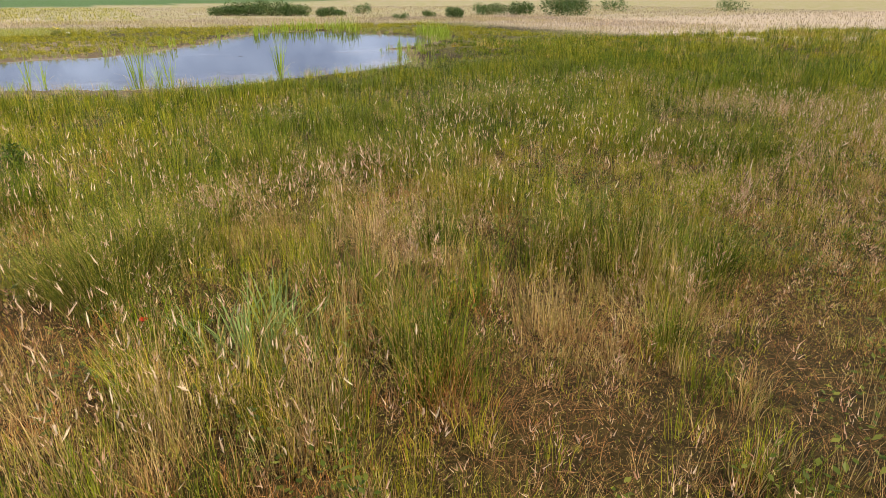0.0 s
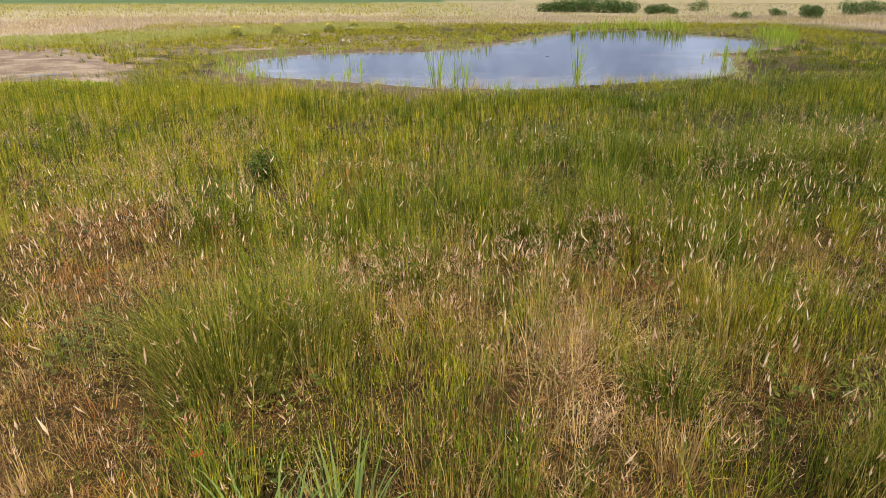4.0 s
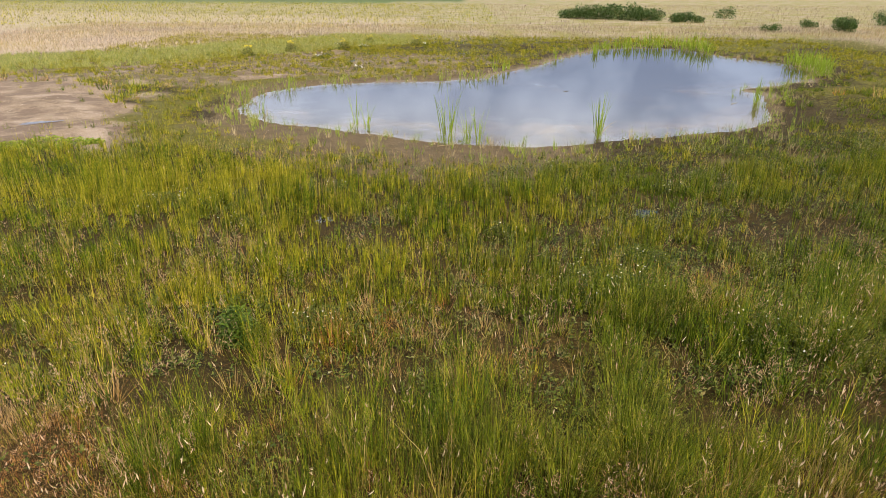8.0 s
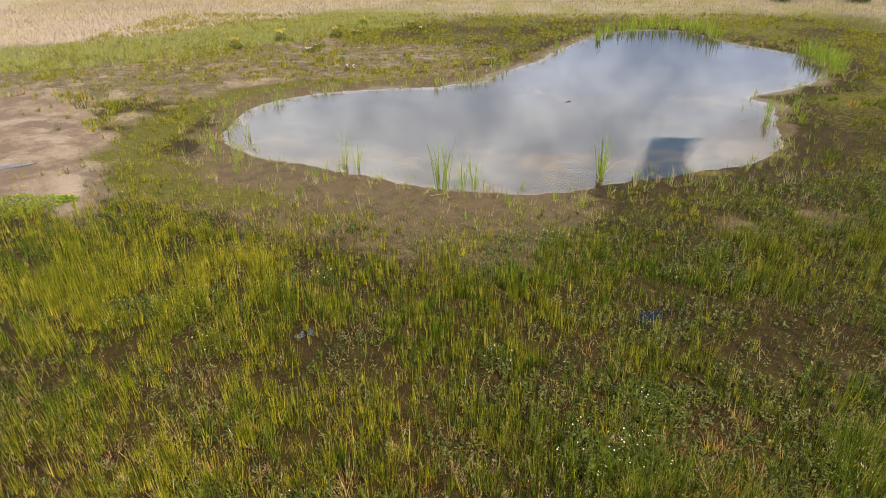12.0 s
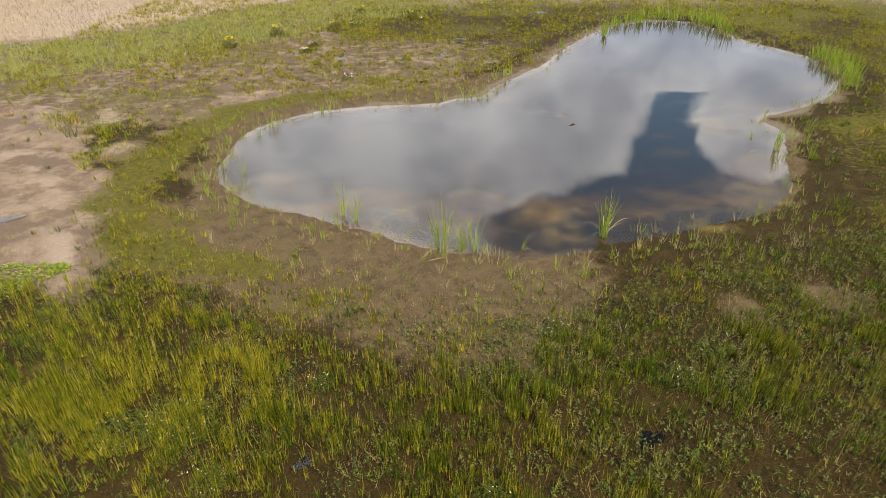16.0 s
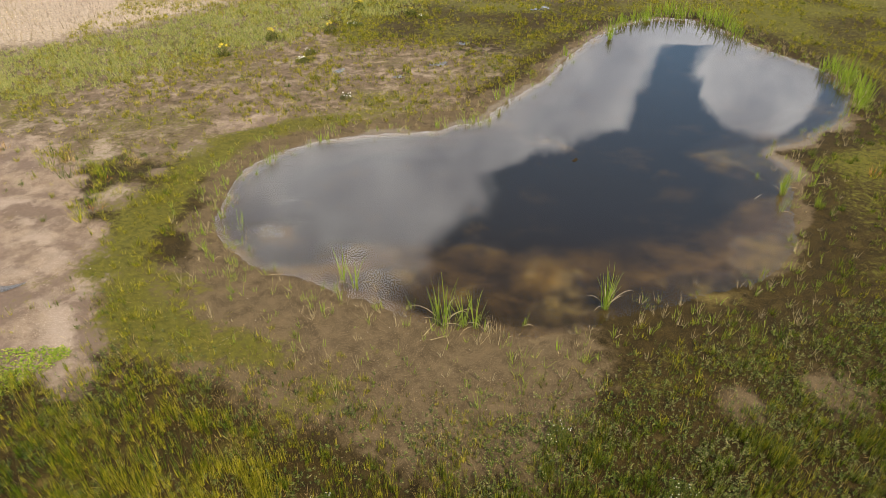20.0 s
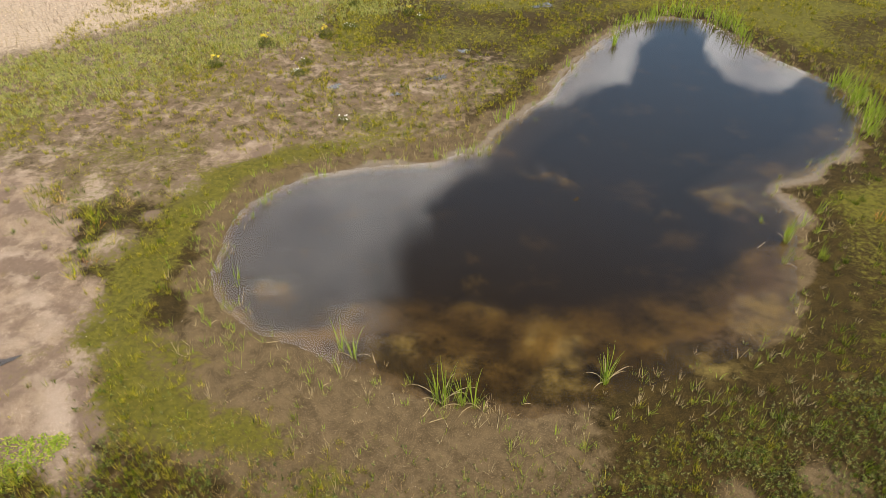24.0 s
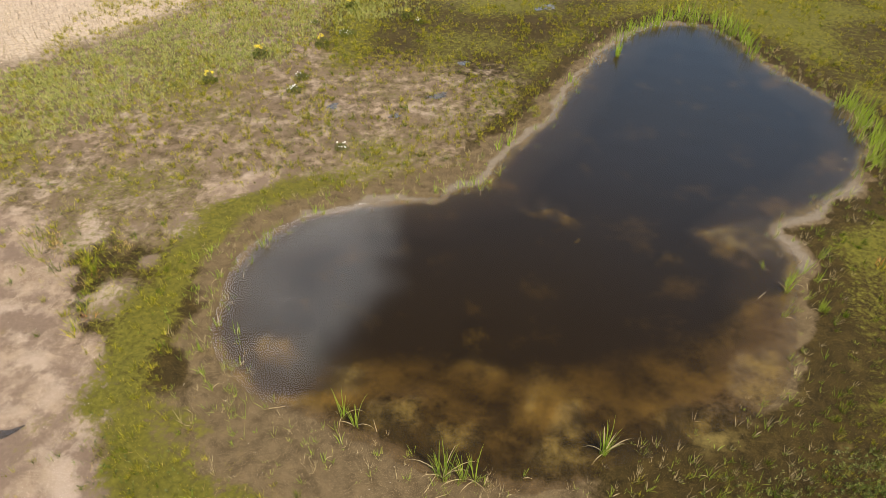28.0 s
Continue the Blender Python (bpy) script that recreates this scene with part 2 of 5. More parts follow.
M_WILLOW = leaf_material("willow_leaves", [(0.0, (0.040, 0.075, 0.010)), (0.6, (0.085, 0.135, 0.016)), (1.0, (0.17, 0.22, 0.035))], None, 1, 0.25, 0.45)
M_BUSH = leaf_material("bush_leaves", [(0.0, (0.030, 0.060, 0.014)), (0.6, (0.055, 0.095, 0.02)), (1.0, (0.10, 0.15, 0.035))], None, 1, 0.3, 0.5)


def ground_material():
    m, nt, out = material("ground_soil")

    def weight(name):
        a = nt.nodes.new("ShaderNodeAttribute")
        a.attribute_name = name
        return a.outputs["Fac"]

    fine = noise_tex(nt, 26.0, 6.0, 0.65)
    mid = noise_tex(nt, 2.6, 8.0, 0.68)
    big = noise_tex(nt, 0.42, 5.0, 0.6)
    rag = noise_tex(nt, 6.5, 9.0, 0.78)
    grit = noise_tex(nt, 48.0, 3.0, 0.6)
    soil = mixed(nt, ramp(nt, mid, [(0.3, (0, 0, 0)), (0.7, (1, 1, 1))]), (0.009, 0.006, 0.0015), (0.042, 0.027, 0.006))
    soil = mixed(nt, ramp(nt, fine, [(0.5, (0, 0, 0)), (0.8, (1, 1, 1))]), soil, (0.080, 0.052, 0.014))
    soil = mixed(nt, ramp(nt, grit, [(0.58, (0, 0, 0)), (0.70, (1, 1, 1))]), soil, (0.080, 0.054, 0.018))

    def soft(w, lo, hi, n, amount):
        add = nt.nodes.new("ShaderNodeMath")
        add.operation = "MULTIPLY_ADD"
        nt.links.new(n, add.inputs[0])
        add.inputs[1].default_value = amount
        nt.links.new(w, add.inputs[2])
        r = nt.nodes.new("ShaderNodeMapRange")
        r.interpolation_type = "SMOOTHSTEP"
        r.inputs["From Min"].default_value, r.inputs["From Max"].default_value = lo + amount / 2, hi + amount / 2
        nt.links.new(add.outputs[0], r.inputs["Value"])
        return r.outputs[0]

    mud = mixed(nt, ramp(nt, mid, [(0.3, (0, 0, 0)), (0.7, (1, 1, 1))]), (0.040, 0.027, 0.012), (0.118, 0.082, 0.042))
    mud = mixed(nt, ramp(nt, fine, [(0.5, (0, 0, 0)), (0.8, (1, 1, 1))]), mud, (0.150, 0.108, 0.058))
    mud = mixed(nt, ramp(nt, rag, [(0.56, (0, 0, 0)), (0.70, (1, 1, 1))]), mud, (0.045, 0.032, 0.013))
    mud = mixed(nt, ramp(nt, grit, [(0.56, (0, 0, 0)), (0.68, (1, 1, 1))]), mud, (0.20, 0.14, 0.075))
    sand = mixed(nt, ramp(nt, mid, [(0.32, (0, 0, 0)), (0.68, (1, 1, 1))]), (0.105, 0.070, 0.044), (0.26, 0.190, 0.132))
    sand = mixed(nt, ramp(nt, big, [(0.46, (0, 0, 0)), (0.60, (1, 1, 1))]), sand, mixed(nt, rag, (0.17, 0.125, 0.090), (0.37, 0.29, 0.225)))
    sand = mixed(nt, ramp(nt, rag, [(0.54, (0, 0, 0)), (0.70, (1, 1, 1))]), sand, (0.15, 0.095, 0.06))
    sand = mixed(nt, ramp(nt, grit, [(0.54, (0, 0, 0)), (0.68, (1, 1, 1))]), sand, (0.42, 0.33, 0.25))
    sand = mixed(nt, ramp(nt, noise_tex(nt, 0.9, 8.0, 0.68), [(0.44, (0, 0, 0)), (0.56, (1, 1, 1))]), sand, mixed(nt, rag, (0.075, 0.052, 0.036), (0.20, 0.140, 0.100)))
    moss = mixed(nt, ramp(nt, rag, [(0.32, (0, 0, 0)), (0.68, (1, 1, 1))]), (0.034, 0.031, 0.005), (0.128, 0.114, 0.016))
    straw = mixed(nt, ramp(nt, rag, [(0.36, (0, 0, 0)), (0.62, (1, 1, 1))]), (0.22, 0.165, 0.115), (0.42, 0.335, 0.25))
    far = mixed(nt, ramp(nt, big, [(0.40, (0, 0, 0)), (0.62, (1, 1, 1))]), mixed(nt, mid, (0.13, 0.125, 0.03), (0.22, 0.20, 0.06)), mixed(nt, mid, (0.21, 0.165, 0.115), (0.33, 0.265, 0.195)))
    crop = mixed(nt, mid, (0.035, 0.070, 0.012), (0.055, 0.10, 0.018))
    # bed colour darkens away from the bank, standing in for light lost underwater
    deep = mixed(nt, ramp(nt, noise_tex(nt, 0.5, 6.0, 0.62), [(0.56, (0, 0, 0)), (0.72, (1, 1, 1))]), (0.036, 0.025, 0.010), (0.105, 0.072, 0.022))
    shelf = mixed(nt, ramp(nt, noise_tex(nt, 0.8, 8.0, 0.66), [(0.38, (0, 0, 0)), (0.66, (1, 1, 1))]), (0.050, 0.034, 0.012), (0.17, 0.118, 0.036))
    col = soil
    col = mixed(nt, soft(weight("mud"), 0.3, 0.7, mid, 0.9), col, mud)
    col = mixed(nt, soft(weight("sand"), 0.3, 0.7, mid, 1.1), col, sand)
    col = mixed(nt, soft(weight("moss"), 0.35, 0.65, rag, 1.3), col, moss)
    col = mixed(nt, soft(weight("straw"), 0.15, 0.85, rag, 0.9), col, straw)
    col = mixed(nt, weight("far"), col, far)
    silted = mixed(nt, rag, (0.085, 0.060, 0.018), (0.25, 0.185, 0.055))
    col = mixed(nt, weight("crop"), col, crop)
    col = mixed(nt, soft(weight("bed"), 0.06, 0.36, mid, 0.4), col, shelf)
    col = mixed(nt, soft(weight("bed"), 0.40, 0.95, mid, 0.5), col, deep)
    col = mixed(nt, soft(weight("silt"), 0.3, 1.9, noise_tex(nt, 1.3, 8.0, 0.65), 3.6), col, silted)
    col = mixed(nt, soft(weight("rim"), 0.30, 0.90, mid, 1.3), col, mixed(nt, rag, (0.095, 0.074, 0.052), (0.20, 0.160, 0.118)))
    b = nt.nodes.new("ShaderNodeBsdfPrincipled")
    b.inputs["Roughness"].default_value = 0.9
    b.inputs["Specular IOR Level"].default_value = 0.12
    nt.links.new(col, b.inputs["Base Color"])
    bump = nt.nodes.new("ShaderNodeBump")
    bump.inputs["Strength"].default_value, bump.inputs["Distance"].default_value = 0.7, 0.03
    nt.links.new(fine, bump.inputs["Height"])
    nt.links.new(bump.outputs[0], b.inputs["Normal"])
    nt.links.new(b.outputs[0], out.inputs[0])
    return m


def water_material(name, tint=None):
    """Clear brown water: a mirror by Fresnel over a bed seen through a tint that deepens with the depth."""
    m, nt, out = material(name)
    fres = nt.nodes.new("ShaderNodeFresnel")
    fres.inputs["IOR"].default_value = 1.42
    gl = nt.nodes.new("ShaderNodeBsdfGlossy")
    gl.inputs["Roughness"].default_value = 0.0
    clear = nt.nodes.new("ShaderNodeBsdfTransparent")
    if tint:
        clear.inputs[0].default_value = (*tint, 1)
    else:
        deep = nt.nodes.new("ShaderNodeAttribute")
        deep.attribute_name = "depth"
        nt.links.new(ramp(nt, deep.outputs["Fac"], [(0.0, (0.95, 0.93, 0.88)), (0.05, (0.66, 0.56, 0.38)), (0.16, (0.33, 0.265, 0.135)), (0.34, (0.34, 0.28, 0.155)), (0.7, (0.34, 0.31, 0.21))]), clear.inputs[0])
    silt = nt.nodes.new("ShaderNodeBsdfDiffuse")
    silt.inputs[0].default_value = (0.09, 0.075, 0.055, 1)
    body = nt.nodes.new("ShaderNodeMixShader")
    body.inputs[0].default_value = 0.03
    nt.links.new(clear.outputs[0], body.inputs[1])
    nt.links.new(silt.outputs[0], body.inputs[2])
    mx = nt.nodes.new("ShaderNodeMixShader")
    nt.links.new(fres.outputs[0], mx.inputs[0])
    nt.links.new(body.outputs[0], mx.inputs[1])
    nt.links.new(gl.outputs[0], mx.inputs[2])
    nt.links.new(mx.outputs[0], out.inputs[0])
    return m


M_GROUND = ground_material()
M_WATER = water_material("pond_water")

# ---- plan of the place ----
rng = np.random.default_rng(7)
POND = (4.2, 8.2)
# reach of the water from the pond's middle, every 7.5 degrees anticlockwise from east
REACH = [6.9, 6.25, 9.6, 12.5, 14.3, 15.4, 15.9, 16.6, 19.2, 18.8, 15.6, 10.8, 7.7, 6.6, 5.8, 5.2, 4.8, 4.4, 4.3, 4.5, 4.9, 5.3, 6.8, 8.9,
         10.2, 11.1, 11.45, 11.7, 11.3, 10.4, 9.7, 9.45, 9.35, 9.1, 8.75, 8.3, 7.7, 7.4, 7.15, 7.2, 7.4, 7.4, 7.1, 6.8, 6.6, 6.6, 6.7, 6.9]


def wobble(x, y, scale, seed=0.0):
    """Smooth waves of about unit height, for uneven edges and ground."""
    s = 1.0 / scale
    return (np.sin(x * s * 1.3 + y * s * 0.7 + seed) + np.sin(x * s * -0.8 + y * s * 1.7 + seed * 2.1 + 1.0)
            + np.sin(x * s * 2.6 - y * s * 1.9 + seed * 0.7) * 0.6 + np.sin(x * s * 0.9 + y * s * 3.1 + seed * 1.3) * 0.5) / 2.2


def lattice(x, y, cell, seed):
    """Uneven noise from 0 to 1 that never repeats: random values on a lattice, blended."""
    u, v = x / cell + seed * 13.7, y / cell - seed * 7.3
    i, j = np.floor(u), np.floor(v)
    u, v = u - i, v - j
    u, v = u * u * (3 - 2 * u), v * v * (3 - 2 * v)
    at = lambda a, b: np.modf(np.abs(np.sin(a * 127.1 + b * 311.7 + seed * 74.7) * 43758.5453))[0]
    return (at(i, j) * (1 - u) + at(i + 1, j) * u) * (1 - v) + (at(i, j + 1) * (1 - u) + at(i + 1, j + 1) * u) * v


def step(v, lo, hi):
    k = np.clip((v - lo) / (hi - lo), 0, 1)
    return k * k * (3 - 2 * k)


turns = np.linspace(0, 2 * np.pi, 480, endpoint=False)
reach = np.interp(turns, np.linspace(0, 2 * np.pi, 49), REACH + REACH[:1])
for _ in range(2):
    reach = (np.roll(reach, 2) + np.roll(reach, -2) + 2 * reach + np.roll(reach, 4) + np.roll(reach, -4)) / 6
for k in range(7, 70, 3):
    reach = reach + rng.uniform(0.2, 1.0) * 0.55 / k * np.sin(turns * k + rng.uniform(0, 6.28))
SHORE = np.c_[POND[0] + reach * np.cos(turns), POND[1] + reach * np.sin(turns)]
RX, RY = np.linspace(-24, 32, 376), np.linspace(-12, 40, 349)


def shore_raster():
    gx, gy = np.meshgrid(RX, RY)
    pts = np.c_[gx.ravel(), gy.ravel()]
    far = np.empty(len(pts))
    for a in range(0, len(pts), 4000):
        far[a:a + 4000] = np.sqrt(((pts[a:a + 4000, None] - SHORE[None]) ** 2).sum(-1).min(1))
    ang = np.arctan2(pts[:, 1] - POND[1], pts[:, 0] - POND[0]) % (2 * np.pi)
    inside = np.hypot(pts[:, 0] - POND[0], pts[:, 1] - POND[1]) < np.interp(ang, np.r_[turns, 2 * np.pi], np.r_[reach, reach[0]])
    return np.where(inside, -far, far).reshape(gx.shape)


RASTER = shore_raster()


def shore(x, y):
    """Metres outside the water's edge; negative in the pond."""
    fx = np.clip((x - RX[0]) / (RX[1] - RX[0]), 0, len(RX) - 1.001)
    fy = np.clip((y - RY[0]) / (RY[1] - RY[0]), 0, len(RY) - 1.001)
    i, j = fx.astype(int), fy.astype(int)
    u, v = fx - i, fy - j
    near = (RASTER[j, i] * (1 - u) + RASTER[j, i + 1] * u) * (1 - v) + (RASTER[j + 1, i] * (1 - u) + RASTER[j + 1, i + 1] * u) * v
    return near + np.hypot(x - np.clip(x, RX[0], RX[-1]), y - np.clip(y, RY[0], RY[-1]))


# banks of pale silt under the water: place and size
SILT = [(0.7, 3.2, 0.7), (1.2, 3.1, 0.6), (2.6, 2.6, 0.8), (3.1, 2.2, 0.7), (2.1, 1.9, 0.6), (1.0, 4.4, 0.45), (-2.5, 2.9, 0.7), (-1.2, 1.8, 0.8), (9.2, 8.6, 1.3), (3.9, 9.2, 0.6), (3.3, 9.8, 0.5), (7.0, 7.6, 0.4),
        (8.5, 3.5, 0.9), (8.3, 2.6, 0.8), (6.4, 1.4, 0.9), (2.9, 0.9, 0.9), (0.4, 1.2, 0.7), (-4.8, 4.0, 0.6), (-4.2, 5.4, 0.4)]


def silt_banks(x, y):
    wx, wy = x + 0.5 * (lattice(x, y, 0.7, 2.0) - 0.5), y + 0.5 * (lattice(x, y, 0.7, 4.0) - 0.5)
    most = np.zeros(np.shape(x))
    for bx, by, r in SILT:
        most = np.maximum(most, np.exp(-((wx - bx) ** 2 + ((wy - by) / 0.7) ** 2) / r ** 2))
    return most


def height(x, y):
    x, y = np.asarray(x, float), np.asarray(y, float)
    d = shore(x, y)
    rise = 0.40 - 0.32 * step(y, 4, 12) - 0.18 * step(x, 6, 14) * (1 - step(y, 4, 12))
    rise = np.maximum(rise, 0.06)
    out = rise * (1 - np.exp(-np.clip(d, 0, None) * 0.085 / rise))
    out = out + step(d, 0.6, 3.0) * (0.025 * wobble(x, y, 0.55) + 0.03 * wobble(x, y, 1.9, 2.0))
    out = out + step(-y, 8, 12) * 0.07 * wobble(x, y, 1.2, 4.0)
    inside = -0.80 * (1 - np.exp(np.clip(d, None, 0) * 0.106)) + 0.02 * wobble(x, y, 0.8, 1.0) * step(-d, 0.5, 2)
    inside = np.where(d < 0, np.minimum(inside + 0.16 * silt_banks(x, y) * step(-d, 0.0, 1.0), -0.012), inside)
    return np.where(d > 0, out, inside)


# bare trodden mud beyond the shore
TRODDEN = [(6.0, -2.2, 0.6), (7.9, -1.9, 0.8), (-2.6, -1.7, 0.8), (-4.5, -0.8, 0.8), (-0.8, -1.8, 0.5), (-5.3, -0.7, 0.6), (-1.6, -0.7, 0.6), (5.6, -7.0, 0.25), (6.2, -6.7, 0.2)]


def drifts(x, y, places):
    """1 in the middle of each drift (x, y, radius), falling off to 0 round it."""
    most = np.zeros(len(x))
    for px, py, r in places:
        most = np.maximum(most, np.exp(-(((x - px) ** 2 + (y - py) ** 2) / r ** 2)))
    return most


def zones(x, y):
    """How much of each ground cover lies at a place, 0 to 1."""
    d = shore(x, y)
    w1, w2 = 2.6 * (lattice(x, y, 2.9, 3.0) - 0.5), 2.0 * (lattice(x, y, 1.1, 5.0) + 0.5 * lattice(x, y, 0.45, 6.0) - 0.75)
    west = step(-x, 5.5, 8.0) * step(-np.abs(y - 4), -9, -6)
    z = {}
    flat = d + 0.5 * w1 + 0.3 * w2
    south = step(-y, -3.0, -1.0)
    bare = np.clip(step(y, 8, 11) * step(-y, -24, -18) * step(3 - x, 0, 4) + step(-x, 5, 8) * step(y, 5, 9), 0, 1)
    z["mud"] = np.clip(step(-flat, -6.0 + 3.4 * step(x, 1.5, 4.5), -1.2) * south * step(d, -0.8, 0.2) * (1 - 0.85 * step(x, 1.5, 5)) + 0.80 * step(-d - 0.35 * w2, -1.5 + 0.9 * step(x, 7, 9), -0.2) * (1 - south) + 0.80 * bare * step(d, 0.3, 1.2), 0, 1)
    z["mud"] = np.clip(z["mud"] + 0.9 * drifts(np.ravel(x), np.ravel(y), TRODDEN).reshape(np.shape(x)), 0, 1)
    east = -10.1 + 0.47 * np.clip(4.3 - y, -1, None) - 1.1 * np.clip(y - 5.0, 0, None)
    pan = step(east - x + 0.6 * w1 + 0.5 * w2, -1.2, 0.6) * step(y + 0.4 * w2, -3.0, -1.5) * step(x + 0.4 * w1, -18, -15) * step(-y, -9.5, -7)
    north = step(y, 8, 11) * step(-y, -24, -18) * step(6 - x, 0, 4) + step(-x, 5, 8) * step(y, 5, 9)
    spots_ = sum(np.exp(-((x - bx) ** 2 + (y - by) ** 2) / r ** 2) for bx, by, r in ((-8.0, 10.3, 0.45), (-7.0, 11.0, 0.5), (-8.6, 8.3, 0.45), (-3.4, 11.6, 0.6), (-9.7, 5.1, 0.8), (-11.9, 7.5, 0.6), (-9.3, 6.7, 0.3)))
    z["sand"] = np.clip(pan * 1.1 + 0.47 * np.clip(north, 0, 1) * step(d, 0.8, 2.0) + 0.9 * spots_, 0, 1)
    belt = np.exp(-((d - 1.5 - 1.3 * step(-y, -5, -1.0) - 0.45 * w1 - 0.3 * w2) / 0.95) ** 2) * step(-x, -1, 5) * step(y, -2.5, 0.5) * (1 - step(y, 10, 13))
    z["moss"] = np.clip(0.52 * belt + step(d, 0.1, 2.2) * (1 - pan) * (0.14 - 0.05 * step(x, 2, 4) * step(-y, -2, 1) + 0.34 * step(y, 0, 6)) * (1 - 0.22 * bare) * step(y, -9, -5) * (0.5 + lattice(x, y, 2.3, 9.0)) + 0.10 * step(x, 8, 11) * step(d, 0.1, 0.8) + 0.34 * south * step(d, 0.6, 1.6) * step(lattice(x, y, 1.3, 21.0) + 0.4 * lattice(x, y, 0.4, 22.0), 0.72, 1.0), 0, 1)
    edge = y - 25.0 - 1.02 * (x + 15) - 1.2 * w1
    z["straw"] = step(edge, -1.5, 4.5) * step(-x, 0.5, 6.5) * (1 - step(y + 0.2 * x, 52, 64)) + 0.7 * step(x, 23, 32) * step(y, -6, 4) * (1 - step(y, 45, 60))
    z["far"] = step(y - 0.1 * np.abs(x), 26, 34) * (1 - 0.5 * z["straw"])
    z["crop"] = step(y - 112 - 1.3 * np.clip(x + 15, 0, None), 0, 3) * step(600 - np.hypot(x, y), 0, 200)
    z["silt"] = silt_banks(x, y)
    z["rim"] = np.exp(-((d - 0.05 + 0.25 * w2) / (0.20 + 0.08 * step(x, 7, 9))) ** 2) * np.clip(step(y, 8.0, 10.0) * step(14 - x, 0, 3) + step(x, 7.5, 9) * step(y, 6.5, 7.5) * step(-y, -14, -10) + 0.12, 0, 1)
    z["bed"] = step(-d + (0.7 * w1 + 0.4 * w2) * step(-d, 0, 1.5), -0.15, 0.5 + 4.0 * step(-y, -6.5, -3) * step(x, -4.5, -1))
    z["shore"], z["pan"], z["belt"], z["edge"] = d, pan, belt, edge
    return z


def graded(lo, hi, fine, near_lo, near_hi):
    """Grid lines: close together over the near stretch, ever wider apart to the horizon."""
    mid = np.arange(near_lo, near_hi + fine / 2, fine)
    up, gap = [mid[-1]], fine
    while up[-1] < hi:
        gap *= 1.22
        up.append(up[-1] + gap)
    down, gap = [mid[0]], fine
    while down[-1] > lo:
        gap *= 1.22
        down.append(down[-1] - gap)
    return np.r_[down[:0:-1], mid, up[1:]]


def quick_mesh(name, verts, faces, mat, smooth=False):
    """A mesh from arrays; faces all of one size."""
    me = bpy.data.meshes.new(name)
    n, k = faces.shape
    me.vertices.add(len(verts))
    me.vertices.foreach_set("co", np.ascontiguousarray(verts, np.float32).ravel())
    me.loops.add(n * k)
    me.loops.foreach_set("vertex_index", np.ascontiguousarray(faces, np.int32).ravel())
    me.polygons.add(n)
    me.polygons.foreach_set("loop_start", np.arange(0, n * k, k, dtype=np.int32))
    me.polygons.foreach_set("use_smooth", np.full(n, smooth))
    me.update(calc_edges=True)
    me.materials.append(mat)
    return me


def build_ground():
    gx = graded(-2500, 2500, 0.20, -18, 20)
    gy = graded(-1500, 3500, 0.20, -20, 27)
    X, Y = np.meshgrid(gx, gy)
    Z = height(X, Y)
    nx, ny = len(gx), len(gy)
    idx = np.arange(nx * ny).reshape(ny, nx)
    faces = np.stack([idx[:-1, :-1], idx[:-1, 1:], idx[1:, 1:], idx[1:, :-1]], -1).reshape(-1, 4)
    me = quick_mesh("ground", np.stack([X, Y, Z], -1).reshape(-1, 3), faces, M_GROUND, True)
    z = zones(X.ravel(), Y.ravel())
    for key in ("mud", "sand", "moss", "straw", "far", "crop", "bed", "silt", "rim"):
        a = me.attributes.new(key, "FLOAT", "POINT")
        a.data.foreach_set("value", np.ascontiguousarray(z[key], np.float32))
    return tagged(new("ground", me), "damp brown soil with moss, sand and bare mud", "ground", kind="structure")


build_ground()


def build_water():
    """The pond's level sheet, in rings that run in from the bank; each point knows its depth."""
    shares = (1.06, 1.0, 0.97, 0.93, 0.88, 0.82, 0.74, 0.64, 0.52, 0.38, 0.2, 0.01)
    xy = np.concatenate([np.array(POND) + (SHORE - np.array(POND)) * f for f in shares])
    n = len(SHORE)
    k = np.arange(n)
    faces = []
    for r in range(len(shares) - 1):
        a, b, c, d = r * n + k, r * n + (k + 1) % n, (r + 1) * n + (k + 1) % n, (r + 1) * n + k
        faces += [np.stack([a, b, c], 1), np.stack([a, c, d], 1)]
    me = quick_mesh("water", np.c_[xy, np.zeros(len(xy))], np.concatenate(faces), M_WATER)
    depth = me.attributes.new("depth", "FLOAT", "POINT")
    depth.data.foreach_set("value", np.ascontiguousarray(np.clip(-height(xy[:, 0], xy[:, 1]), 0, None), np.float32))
    ob = new("water", me)
    ob.visible_shadow = False
    return tagged(ob, "still brown pond water reflecting cloud and blue sky", "pond", kind="structure")


build_water()


